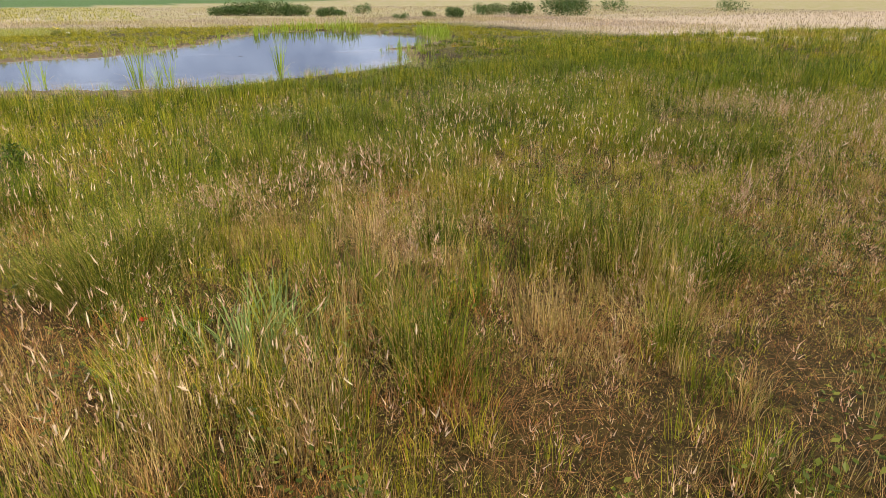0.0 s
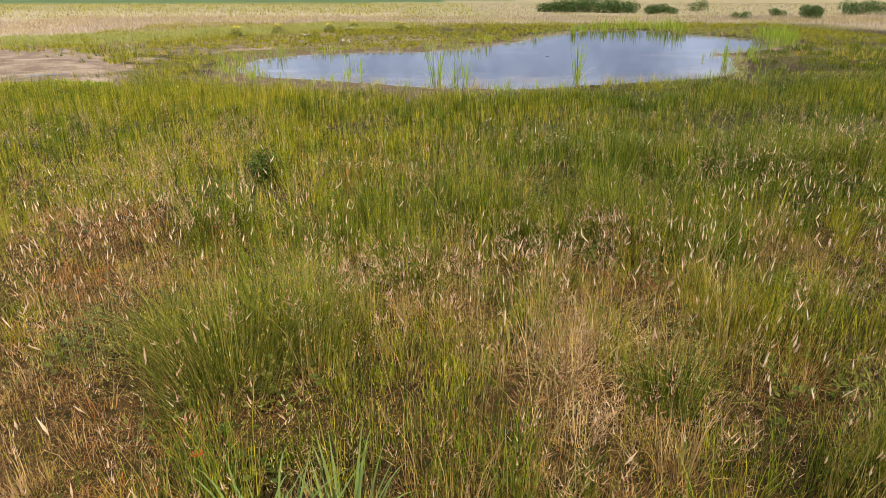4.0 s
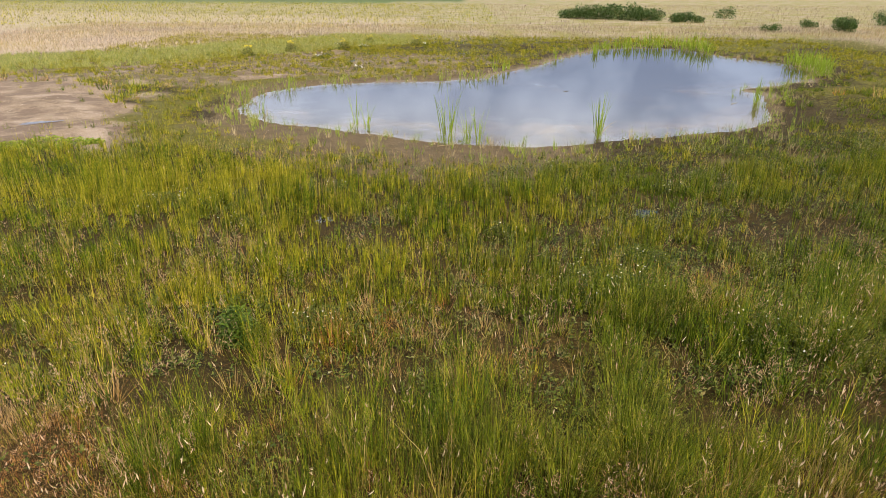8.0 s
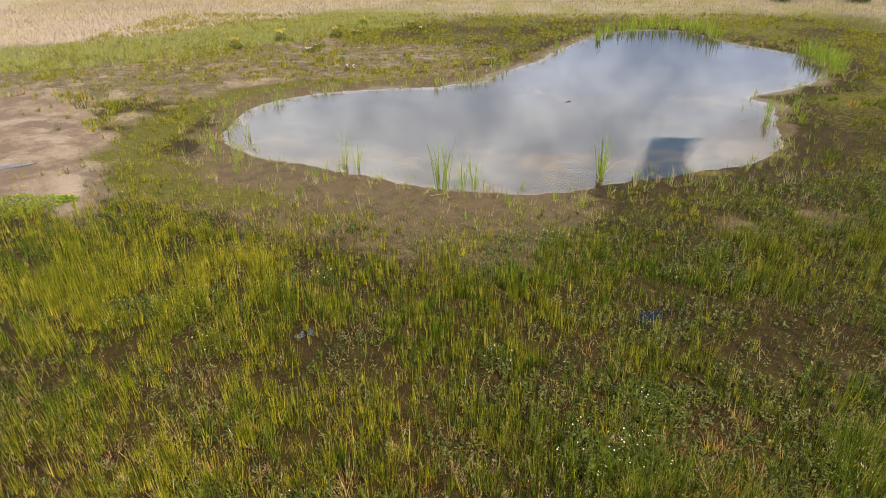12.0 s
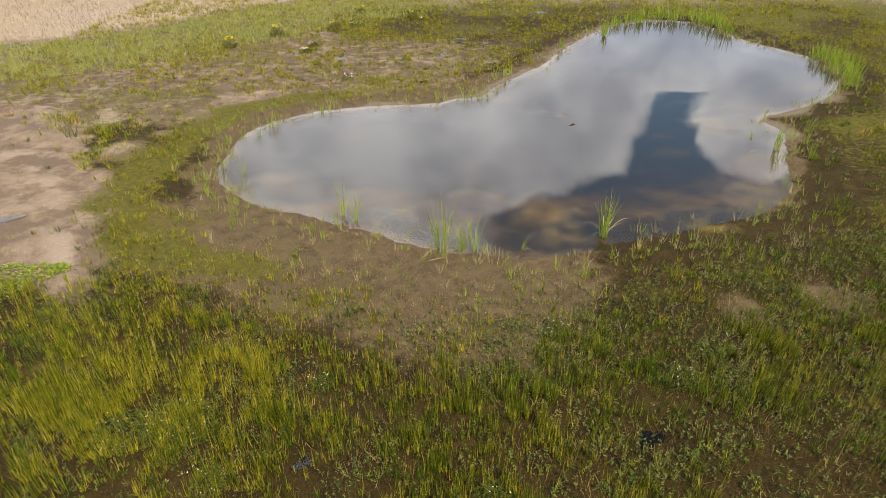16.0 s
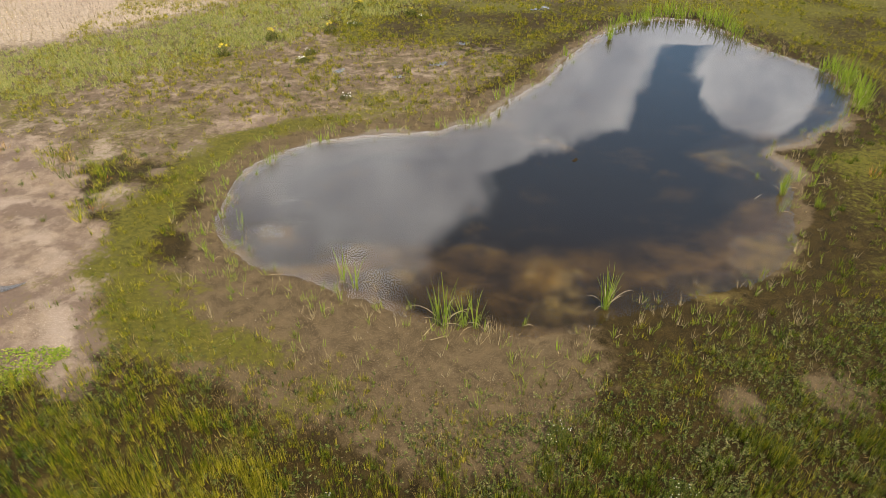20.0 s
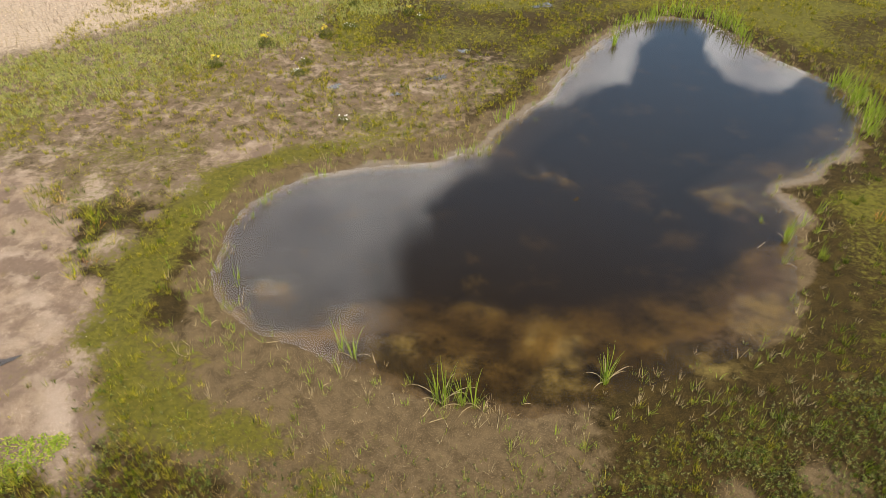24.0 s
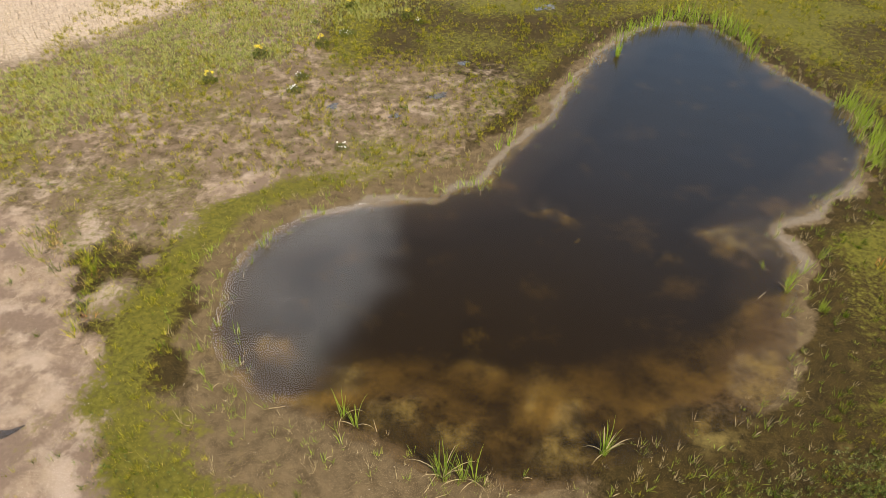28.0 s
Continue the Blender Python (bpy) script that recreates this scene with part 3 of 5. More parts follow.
# ---- grass, built as sheets of single blades ----
def blades(x, y, tall, wide, lean, bend=0.35, base=None, segments=2, head=None):
    """Arrays of blades: tapered strips that lean and bow. lean: sideways reach as a share of the height."""
    n = len(x)
    head = rng.uniform(0, 2 * np.pi, n) if head is None else head
    z0 = (height(x, y) if base is None else base) - 0.02
    dirx, diry = np.cos(head), np.sin(head)
    face = head + rng.normal(np.pi / 2, 0.6, n)
    sx_, sy_ = np.cos(face) * wide / 2, np.sin(face) * wide / 2
    if segments == 1:
        v = np.empty((n, 3, 3))
        v[:, 0] = np.stack([x - sx_, y - sy_, z0], -1)
        v[:, 1] = np.stack([x + sx_, y + sy_, z0], -1)
        v[:, 2] = np.stack([x + dirx * lean * tall, y + diry * lean * tall, z0 + tall], -1)
        return v.reshape(-1, 3), np.arange(3 * n).reshape(n, 3)
    v = np.empty((n, 5, 3))
    v[:, 0] = np.stack([x - sx_, y - sy_, z0], -1)
    v[:, 1] = np.stack([x + sx_, y + sy_, z0], -1)
    mx, my, mz = x + dirx * lean * tall * bend, y + diry * lean * tall * bend, z0 + tall * 0.58
    v[:, 2] = np.stack([mx + sx_ * 0.75, my + sy_ * 0.75, mz], -1)
    v[:, 3] = np.stack([mx - sx_ * 0.75, my - sy_ * 0.75, mz], -1)
    v[:, 4] = np.stack([x + dirx * lean * tall, y + diry * lean * tall, z0 + tall * (1 - 0.12 * np.minimum(lean, 1.5))], -1)
    b = 5 * np.arange(n)[:, None]
    f = np.concatenate([b + np.array([[0, 1, 2]]), b + np.array([[0, 2, 3]]), b + np.array([[3, 2, 4]])], 1).reshape(-1, 3)
    return v.reshape(-1, 3), f


def stuff(name, pieces, mat, label, category="grass"):
    verts, faces, at = [], [], 0
    for v, f in pieces:
        verts.append(v)
        faces.append(f + at)
        at += len(v)
    ob = new(name, quick_mesh(name, np.concatenate(verts), np.concatenate(faces), mat))
    return tagged(ob, label, category, kind="stuff")


def spots(n, x0, x1, y0, y1, want):
    """n random places in a rectangle, thinned by want(x, y, zones)."""
    x, y = rng.uniform(x0, x1, n), rng.uniform(y0, y1, n)
    keep = rng.random(n) < want(x, y, zones(x, y))
    return x[keep], y[keep]


def tufts(x, y, per, spread):
    """Blade places, per blades round each tuft; also the heading away from the tuft's middle."""
    n = len(x) * per
    tx, ty = np.repeat(x, per), np.repeat(y, per)
    a, r = rng.uniform(0, 2 * np.pi, n), spread * np.sqrt(rng.random(n))
    return tx + r * np.cos(a), ty + r * np.sin(a), a


def patchy(x, y, scale, seed, lo=-0.3, hi=0.5):
    n = 0.65 * lattice(x, y, 2.2 * scale, seed) + 0.35 * lattice(x, y, 0.9 * scale, seed + 3.1)
    return step((n - 0.5) * 3.4, lo, hi)


RUSTY = [(-1.3, -14.4, 0.7), (-0.9, -14.3, 0.4), (-1.8, -13.9, 0.5), (0.5, -14.7, 0.5), (1.4, -12.3, 0.45), (0.3, -12.8, 0.3), (-0.2, -12.8, 0.25), (0.8, -9.6, 0.8), (-0.2, -9.7, 0.5), (3.3, -8.2, 0.7), (1.3, -15.6, 0.45), (0.8, -15.8, 0.5),
         (1.2, -9.5, 0.6), (-2.8, -11.8, 0.6), (-2.1, -12.5, 0.6), (2.9, -15.7, 0.5), (5.2, -6.4, 0.8), (2.2, -14.0, 0.35)]
LODGED = [(1.3, -13.3, 0.5), (1.8, -15.4, 0.4), (1.05, -13.8, 0.6), (0.3, -12.3, 0.4), (0.2, -12.4, 0.3), (-0.8, -12.6, 0.35), (2.8, -12.0, 0.4), (-1.9, -14.9, 0.4)]
LUSH = [(0.5, -15.4, 0.35), (-0.3, -14.8, 0.4), (-0.6, -14.4, 0.4), (1.8, -10.8, 0.8), (5.9, -13.0, 0.8), (3.0, -15.2, 0.5), (1.8, -15.9, 0.3), (-0.9, -13.7, 0.7), (0.4, -14.5, 0.5), (2.4, -14.4, 0.6), (0.6, -10.5, 0.6), (1.8, -9.8, 0.6), (0.0, -12.3, 0.5),
        (1.6, -11.5, 0.7), (0.3, -11.3, 0.6), (-0.8, -11.8, 0.5), (1.9, -10.1, 0.6), (3.9, -9.9, 0.8), (0.9, -11.2, 0.6), (2.3, -9.2, 0.7), (4.4, -9.0, 0.8), (-1.7, -11.7, 0.4), (2.4, -12.1, 0.5), (4.9, -8.5, 0.9), (8.3, -10.7, 1.2), (15.9, -7.6, 2.2), (12.0, -9.5, 1.3), (18.5, -5.5, 2.0), (-3.2, -6.4, 1.2)]
SHORT = [(2.0, -16.0, 0.40), (1.1, -16.2, 0.35), (2.4, -16.5, 0.45), (1.6, -16.7, 0.45), (0.8, -16.3, 0.3), (-0.55, -14.05, 0.25), (1.5, -11.8, 0.25), (1.6, -12.7, 0.30), (1.9, -14.0, 0.28), (3.2, -15.9, 0.4)]
EARED = [(-1.3, -15.4, 0.4), (-1.0, -15.6, 0.5), (-0.5, -15.8, 0.4), (4.9, -9.6, 0.8), (7.0, -9.3, 1.0), (3.0, -11.8, 0.6), (3.8, -13.6, 0.6), (-1.9, -12.7, 0.5), (-1.9, -13.6, 0.4), (-1.5, -12.5, 0.5), (5.1, -8.8, 0.8), (7.4, -7.7, 1.0), (2.3, -12.8, 0.5), (3.5, -12.7, 0.7),
         (1.9, -14.4, 0.4), (-1.1, -13.1, 0.4), (1.7, -13.1, 0.5), (2.6, -12.6, 0.6), (0.5, -13.4, 0.5), (-0.6, -12.4, 0.4), (-0.2, -10.8, 0.4), (0.8, -10.4, 0.5), (-0.2, -11.4, 0.4), (8.0, -13.5, 1.2), (11.5, -11.5, 1.2)]
HAZY = [(0.7, -12.6, 0.5), (0.4, -9.7, 0.6), (3.8, -14.8, 0.6), (5.1, -9.1, 0.8), (0.8, -14.4, 0.4), (8.1, -8.2, 1.0), (8.2, -12.7, 0.9), (3.7, -15.9, 0.4), (1.1, -9.7, 0.6), (1.4, -12.3, 0.5), (3.3, -10.2, 0.7), (-1.8, -11.9, 0.5), (-2.4, -12.6, 0.5), (-2.3, -10.9, 0.6), (-2.6, -11.5, 0.6),
        (2.9, -10.7, 0.6), (1.1, -12.7, 0.4), (-1.7, -12.4, 0.4), (-2.5, -9.0, 0.8), (-2.5, -10.3, 0.6), (-4.8, -8.6, 0.9), (7.5, -12.0, 1.0), (10.5, -13.0, 1.0), (5.6, -14.5, 0.6), (-0.2, -13.2, 0.4)]


def sward(name, kinds, x, y, per, spread, low, high, wide, lean, segments):
    """Tufts at x, y shared out among kinds of grass by their drifts; one object for each kind."""
    n = len(x)
    tuft_tall = rng.uniform(0.45, 1.40, n) * (0.75 + 0.5 * patchy(x, y, 0.9, 6.0)) * (0.55 + 0.6 * patchy(x, y, 0.2, 3.7))
    rust, lodged, lush = drifts(x, y, RUSTY), drifts(x, y, LODGED), drifts(x, y, LUSH)
    chance = np.stack([0.70 - 0.28 * step(-y, 13.2, 14.5) + 0.3 * wobble(x, y, 0.8, 8.0), (0.15 + 0.24 * step(-y, 13.2, 14.5) + 0.16 * wobble(x, y, 0.7, 3.3)) * (0.45 + 0.55 * step(-y, 10.5, 13)) + 2.2 * lodged, 0.07 + 0.30 * step(-y, 13.4, 14.8) + 0.10 * wobble(x, y, 0.6, 5.1) + 3.2 * rust, 0.28 + 0.2 * wobble(x, y, 0.4, 1.9) + 2.6 * lush], 1)
    chance = np.clip(chance, 0.02, None)
    chance /= chance.sum(1, keepdims=True)
    pick = (rng.random(n)[:, None] > np.cumsum(chance, 1)).sum(1)
    tuft_tall *= np.where(pick == 3, 1.15, np.where(pick == 2, 0.6, 1.0)) * (1 + 0.35 * lush - 0.35 * rust) * (1 - 0.55 * drifts(x, y, SHORT)) * (1 - 0.25 * step(-y, 15.2, 16.2))
    for k, (kind_name, mat, label) in enumerate(kinds):
        m = pick == k
        if not m.any():
            continue
        bx, by, a = tufts(x[m], y[m], per, spread)
        c = len(bx)
        tall = np.repeat(tuft_tall[m], per) * rng.uniform(low, high, c)
        side = rng.uniform(lean[0], lean[1], c)
        if k == 1:
            flat = np.repeat(drifts(x[m], y[m], LODGED), per) > rng.uniform(0.2, 1.0, c)
            side, tall = np.where(flat, rng.uniform(1.0, 2.6, c), side), np.where(flat, tall * 0.55, tall)
        elif k == 2:
            side = side * 1.8
        common = np.repeat(rng.uniform(0, 2 * np.pi, m.sum()), per)
        head = np.where(rng.random(c) < 0.75, a, common) + rng.normal(0, 0.7, c)
        made = blades(bx, by, tall, rng.uniform(wide[0], wide[1], c), side, head=head, segments=segments)
        POOL.setdefault((kind_name, mat, label), []).append(made)


POOL = {}
KINDS = [("meadow_grass", M_MEADOW, "tall green and yellowing meadow grass on the bank"), ("dry_grass", M_STRAW, "dry straw-coloured grass, partly lodged"),
         ("rusty_grass", M_RUST, "low red-brown withered grass"), ("lush_grass", M_DEEP, "tall lush dark green grass")]


def in_view(x, y):
    """The stretch of bank that the way overlooks."""
    return (y > -17.6) & (y > -17.9 + 0.30 * np.abs(x - 0.2))


def near(x, y):
    return (x > -4.5) & (x < 6.5) & (y < -11.0)


def tall_meadow():
    bushy = [(-1.9, -9.7, 0.55), (-1.9, -10.3, 0.5), (-0.3, -14.75, 0.25), (-0.75, -13.9, 0.28)]
    gaps = lambda x, y: (1 - 0.8 * drifts(x, y, SHORT)) * (0.30 + 0.70 * patchy(x, y, 0.15, 1.0, -0.25, 0.35)) * (1 - 0.95 * drifts(x, y, bushy))
    x, y = spots(9000, -4.5, 6.5, -17.4, -11.0, lambda x, y, z: in_view(x, y) * gaps(x, y))
    sward("near", KINDS, x, y, 44, 0.085, 0.05, 0.44, (0.0018, 0.0042), (0.04, 0.55), 2)
    x, y = spots(13000, -11, 16, -17, -7.0, lambda x, y, z: in_view(x, y) * ~near(x, y) * step(-y, 7.0, 9.0) * (0.25 + 0.75 * gaps(x, y)) * (1 - 0.9 * drifts(x, y, bushy)))
    sward("mid", KINDS, x, y, 30, 0.075, 0.08, 0.46, (0.004, 0.008), (0.04, 0.55), 1)
    x, y = spots(14000, -24, 44, -14, 8, lambda x, y, z: in_view(x, y) * step(np.abs(x - 2), 10, 13) * step(z["shore"], 1.5, 3.5) * (1 - z["pan"]) * gaps(x, y))
    sward("outer", KINDS, x, y, 26, 0.2, 0.16, 0.50, (0.012, 0.020), (0.1, 0.7), 1)
    x, y = spots(4000, -24, 30, -32, -9, lambda x, y, z: ~in_view(x, y) * gaps(x, y))
    sward("behind", KINDS, x, y, 16, 0.22, 0.16, 0.50, (0.018, 0.030), (0.1, 0.7), 1)
    for (kind_name, mat, label), made in POOL.items():
        stuff(kind_name, made, mat, label)


def clumped(cx, cy, most, low, high):
    """Tuft places gathered into clumps, and which clump each belongs to."""
    many = rng.integers(1, most + 1, len(cx))
    own = np.repeat(np.arange(len(cx)), many)
    loose = rng.uniform(low, high, len(cx))[own]
    return cx[own] + rng.normal(0, 1, len(own)) * loose, cy[own] + rng.normal(0, 1, len(own)) * loose, own


def sprigs(x, y, tall, per, long):
    """Small upright herbs: leaves set round a stalk all the way up, four-cornered and pointed."""
    n = len(x) * per
    up = np.tile((np.arange(per) + 0.5) / per, len(x)) + rng.uniform(-0.4, 0.4, n) / per
    head, lean = rng.uniform(0, 2 * np.pi, len(x)), rng.uniform(0.0, 0.3, len(x))
    top = np.repeat(tall, per)
    px = np.repeat(x, per) + np.repeat(np.cos(head) * lean, per) * top * up
    py = np.repeat(y, per) + np.repeat(np.sin(head) * lean, per) * top * up
    pz = np.repeat(height(x, y), per) + top * up
    a = rng.uniform(0, 2 * np.pi, n)
    size = np.repeat(long, per) * (1.15 - 0.5 * up) * rng.uniform(0.7, 1.2, n)
    tip, c, s_, w = rng.uniform(0.0, 0.9, n), np.cos(a), np.sin(a), size * 0.26
    v = np.empty((n, 4, 3))
    v[:, 0] = np.stack([px, py, pz], -1)
    v[:, 1] = np.stack([px + c * size * 0.5 - s_ * w, py + s_ * size * 0.5 + c * w, pz + tip * size * 0.6], -1)
    v[:, 2] = np.stack([px + c * size, py + s_ * size, pz + tip * size], -1)
    v[:, 3] = np.stack([px + c * size * 0.5 + s_ * w, py + s_ * size * 0.5 - c * w, pz + tip * size * 0.6], -1)
    k = 4 * np.arange(n)[:, None]
    return v.reshape(-1, 3), np.concatenate([k + np.array([[0, 1, 2]]), k + np.array([[0, 2, 3]])], 1).reshape(-1, 3)


BARE = [(4.6, -6.5, 0.8), (5.6, -6.1, 0.6), (3.4, -5.6, 0.5), (-1.6, -6.2, 0.5), (3.6, -4.8, 0.4), (6.8, -4.6, 0.5), (6.0, -2.2, 0.7), (7.9, -1.9, 0.8), (-2.6, -1.7, 0.8), (-0.8, -1.8, 0.6), (-0.6, -2.6, 0.5), (-4.2, -1.2, 0.8), (2.2, -6.6, 0.4)]


def rush_meadow():
    """Thin upright rushes in small tufts, herbs and dry stalks between them, with dark damp soil in the gaps."""
    lush_ = [(2.9, -3.4, 0.8), (2.4, -3.9, 0.5), (6.0, -3.0, 0.7), (5.2, -4.2, 0.6), (8.5, -3.4, 0.8), (-3.3, -4.6, 0.9), (-4.6, -3.6, 0.9), (-2.2, -5.4, 0.7), (0.4, -4.6, 0.6), (-5.4, -5.0, 1.0), (1.6, -5.0, 0.5)]
    open_ = lambda x, y: (1 - 0.92 * drifts(x, y, BARE)) * (1 - 0.97 * drifts(x, y, [(-1.78, -9.75, 0.45)]))

    def want(x, y, z):
        far_out = step(z["shore"] - 1.4 * step(-x, -1, 4) * step(y, -4, -1), 0.8, 4.2)
        fine = 0.12 + 0.88 * patchy(x, y, 0.16, 2.0, -0.30, 0.45)
        return far_out * (1 - z["pan"]) * fine * open_(x, y) * (1 - 0.85 * drifts(x, y, RUSTY)) * (0.45 + 0.35 * patchy(x, y, 0.9, 5.5) + 0.5 * drifts(x, y, lush_)) * (1 - 0.25 * step(-y, 7.5, 9.5))
    x, y = spots(130000, -13, 16, -9.8, 2.0, want)
    size = (rng.uniform(0.35, 1.05, len(x)) + 0.55 * drifts(x, y, lush_)) * (0.45 + 0.55 * step(shore(x, y), 2, 6))
    fresh = rng.random(len(x)) < 0.62 + 0.35 * wobble(x, y, 1.2, 2.2) - 0.45 * step(x, -1.0, 3.0) * step(-y, -1, 2)
    per = 8
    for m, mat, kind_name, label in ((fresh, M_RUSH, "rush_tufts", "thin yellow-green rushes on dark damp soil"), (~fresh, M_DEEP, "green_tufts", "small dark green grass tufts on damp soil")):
        bx, by, a = tufts(x[m], y[m], per, 0.030)
        n = len(bx)
        tall = np.repeat(size[m], per) * rng.uniform(0.12, 0.50, n)
        stuff(kind_name, [blades(bx, by, tall, rng.uniform(0.006, 0.011, n), rng.uniform(0.02, 0.26, n), head=a, segments=1)], mat, label)
    # small leafy herbs, most of them in the damp hollow to the east
    x, y = spots(52000, -9, 13, -10.5, 1.0, lambda x, y, z: step(z["shore"] - 1.2 * step(-x, -1, 4) * step(y, -4, -1), 0.9, 3.0) * (1 - z["pan"]) * (1 - 0.75 * drifts(x, y, BARE)) * (0.10 + 0.50 * patchy(x, y, 0.35, 9.5, -0.2, 0.6) + 0.30 * step(x, 0, 3)))
    stuff("small_forbs", [sprigs(x, y, rng.uniform(0.05, 0.20, len(x)) * (0.7 + 0.6 * patchy(x, y, 0.5, 2.5)), 7, rng.uniform(0.026, 0.055, len(x)))], M_FORB, "small leafy grey-green and olive herbs on damp soil", "herbs")
    # withered stalks
    x, y = spots(26000, -9, 13, -10.0, 1.0, lambda x, y, z: step(z["shore"], 1.5, 4.0) * (1 - z["pan"]) * (0.10 + 0.6 * patchy(x, y, 0.3, 13.0, 0.1, 0.8)))
    bx, by, a = tufts(x, y, 3, 0.03)
    n = len(bx)
    stuff("dry_stalks", [blades(bx, by, rng.uniform(0.06, 0.28, n), rng.uniform(0.003, 0.006, n), rng.uniform(0.05, 0.9, n), head=a, segments=1)], M_STRAW, "thin withered stalks among the rushes")


def bank_grass():
    """Small tufts and cushions on the bare banks west, north and east of the water."""
    def want(x, y, z):
        thick = 1 - 0.35 * step(y, 5, 7) * step(14 - y, 0, 3) * step(-x, 2, 6)
        return step(z["shore"] - 1.3 * step(2.5 - x, 0, 2.5) * step(4.0 - y, 0, 2.5) * (1 - 0.9 * z["belt"]), 0.25, 1.6) * (1 - 0.88 * z["pan"]) * (1 - 0.55 * step(z["sand"], 0.4, 0.9)) * thick * (0.8 + 0.9 * step(y, 9, 13) * step(8 - x, 0, 4)) * (1 - 0.25 * step(-y, -1.5, 1.5)) * (0.12 + 0.88 * patchy(x, y, 0.5, 3.0, -0.35, 0.5))
    cx, cy = spots(44000, -20, 24, -3, 32, want)
    x, y, own = clumped(cx, cy, 5, 0.02, 0.075)
    per = 8
    bx, by, a = tufts(x, y, per, 0.045)
    n = len(bx)
    grow = np.repeat((rng.uniform(0.35, 1.5, len(cx)) ** 1.2)[own], per)
    v, f = blades(bx, by, grow * rng.uniform(0.04, 0.22, n), rng.uniform(0.006, 0.013, n), rng.uniform(0.08, 0.6, n), head=a, segments=1)
    v = v.reshape(-1, 3, 3)
    cut = lambda m: (v[m].reshape(-1, 3), np.arange(3 * m.sum()).reshape(-1, 3))
    dark = np.repeat((rng.random(len(cx)) < 0.32 - 0.22 * step(cy, 8, 11) + 0.65 * step(cx, 4.5, 7.5) * step(-cy, -15, -9))[own], per)
    stuff("bank_grass", [cut(~dark)], M_RUSH, "short olive grass round the pond")
    stuff("dark_bank_grass", [cut(dark)], M_DEEP, "short dark green grass on the east bank")


def low_sward():
    """Fine short growth that covers the damp soil round the pond between the tufts."""
    def want(x, y, z):
        gone = np.clip(z["pan"] + 0.7 * step(z["sand"], 0.5, 0.9), 0, 1)
        wet = step(z["shore"] - 1.1 * step(3.5 - x, 0, 3) * step(3.0 - y, 0, 2.5) * (1 - 0.9 * z["belt"]), 0.15, 1.8)
        return wet * (1 - gone) * (0.10 + 0.90 * patchy(x, y, 0.45, 8.0, -0.45, 0.45)) * (0.45 + 0.55 * step(-y, -5, -1) + 0.35 * step(x, 5, 8))
    x, y = spots(330000, -14, 16, -12.5, 19, want)
    n = len(x)
    far = 0.8 + 0.5 * step(y, 2, 12)
    stuff("low_sward", [blades(x, y, rng.uniform(0.015, 0.085, n) * (0.6 + 0.8 * patchy(x, y, 0.2, 4.0)), rng.uniform(0.005, 0.010, n) * far, rng.uniform(0.1, 1.3, n), segments=1)], M_LOW, "fine short olive growth on damp soil")


def moss_belt():
    """Low creeping green along the west and south shore."""
    x, y = spots(420000, -12, 4, -4, 13, lambda x, y, z: np.clip(z["belt"] * 1.2, 0, 1) * (0.08 + 0.92 * patchy(x, y, 0.22, 7.0, -0.1, 0.7)))
    n = len(x)
    stuff("creeping_moss", [blades(x, y, rng.uniform(0.012, 0.05, n), rng.uniform(0.008, 0.02, n), rng.uniform(0.3, 2.0, n), segments=1)], M_MOSS, "low green moss and creeping herbs by the shore", "moss")


def leafy_herbs():
    """Small-leaved herbs: in the damp meadow, north of the pond, and the dense grey-green band in the west."""
    def want(x, y, z):
        band = step(-np.abs(z["edge"] + 6.0), -6.5, -4.5) * step(-x, 5, 9)
        north = step(y, 10.5, 12) * step(-y, -22, -16) * step(-np.abs(x + 2.5), -6, -3.5) * patchy(x, y, 0.5, 4.0)
        meadow = step(-y, 2.5, 4) * step(y, -11, -9) * patchy(x, y, 0.45, 9.0, 0.0, 0.7) * 0.8
        return np.clip(band + 0.8 * north + meadow, 0, 1) * step(z["shore"], 0.6, 2)
    x, y = spots(16000, -24, 14, -11, 24, want)
    nx, ny = spots(5000, -5, 7, -17.2, -9.0, lambda x, y, z: in_view(x, y) * patchy(x, y, 0.35, 12.0, 0.0, 0.8))
    x, y = np.r_[x, nx], np.r_[y, ny]
    per = 12
    n = len(x) * per
    tx, ty, a = tufts(x, y, per, 0.07)
    top = np.repeat(rng.uniform(0.08, 0.30, len(x)), per)
    z = height(tx, ty) + rng.random(n) * top
    long, tip = rng.uniform(0.024, 0.052, n), rng.uniform(-0.3, 0.7, n)
    c, s = np.cos(a), np.sin(a)
    w = long * 0.28
    v = np.empty((n, 4, 3))
    v[:, 0] = np.stack([tx, ty, z], -1)
    v[:, 1] = np.stack([tx + c * long * 0.5 - s * w, ty + s * long * 0.5 + c * w, z + tip * long * 0.6], -1)
    v[:, 2] = np.stack([tx + c * long, ty + s * long, z + tip * long], -1)
    v[:, 3] = np.stack([tx + c * long * 0.5 + s * w, ty + s * long * 0.5 - c * w, z + tip * long * 0.6], -1)
    b = 4 * np.arange(n)[:, None]
    f = np.concatenate([b + np.array([[0, 1, 2]]), b + np.array([[0, 2, 3]])], 1).reshape(-1, 3)
    stuff("leafy_herbs", [(v.reshape(-1, 3), f)], M_HERB, "small-leaved green herbs among the grass", "herbs")


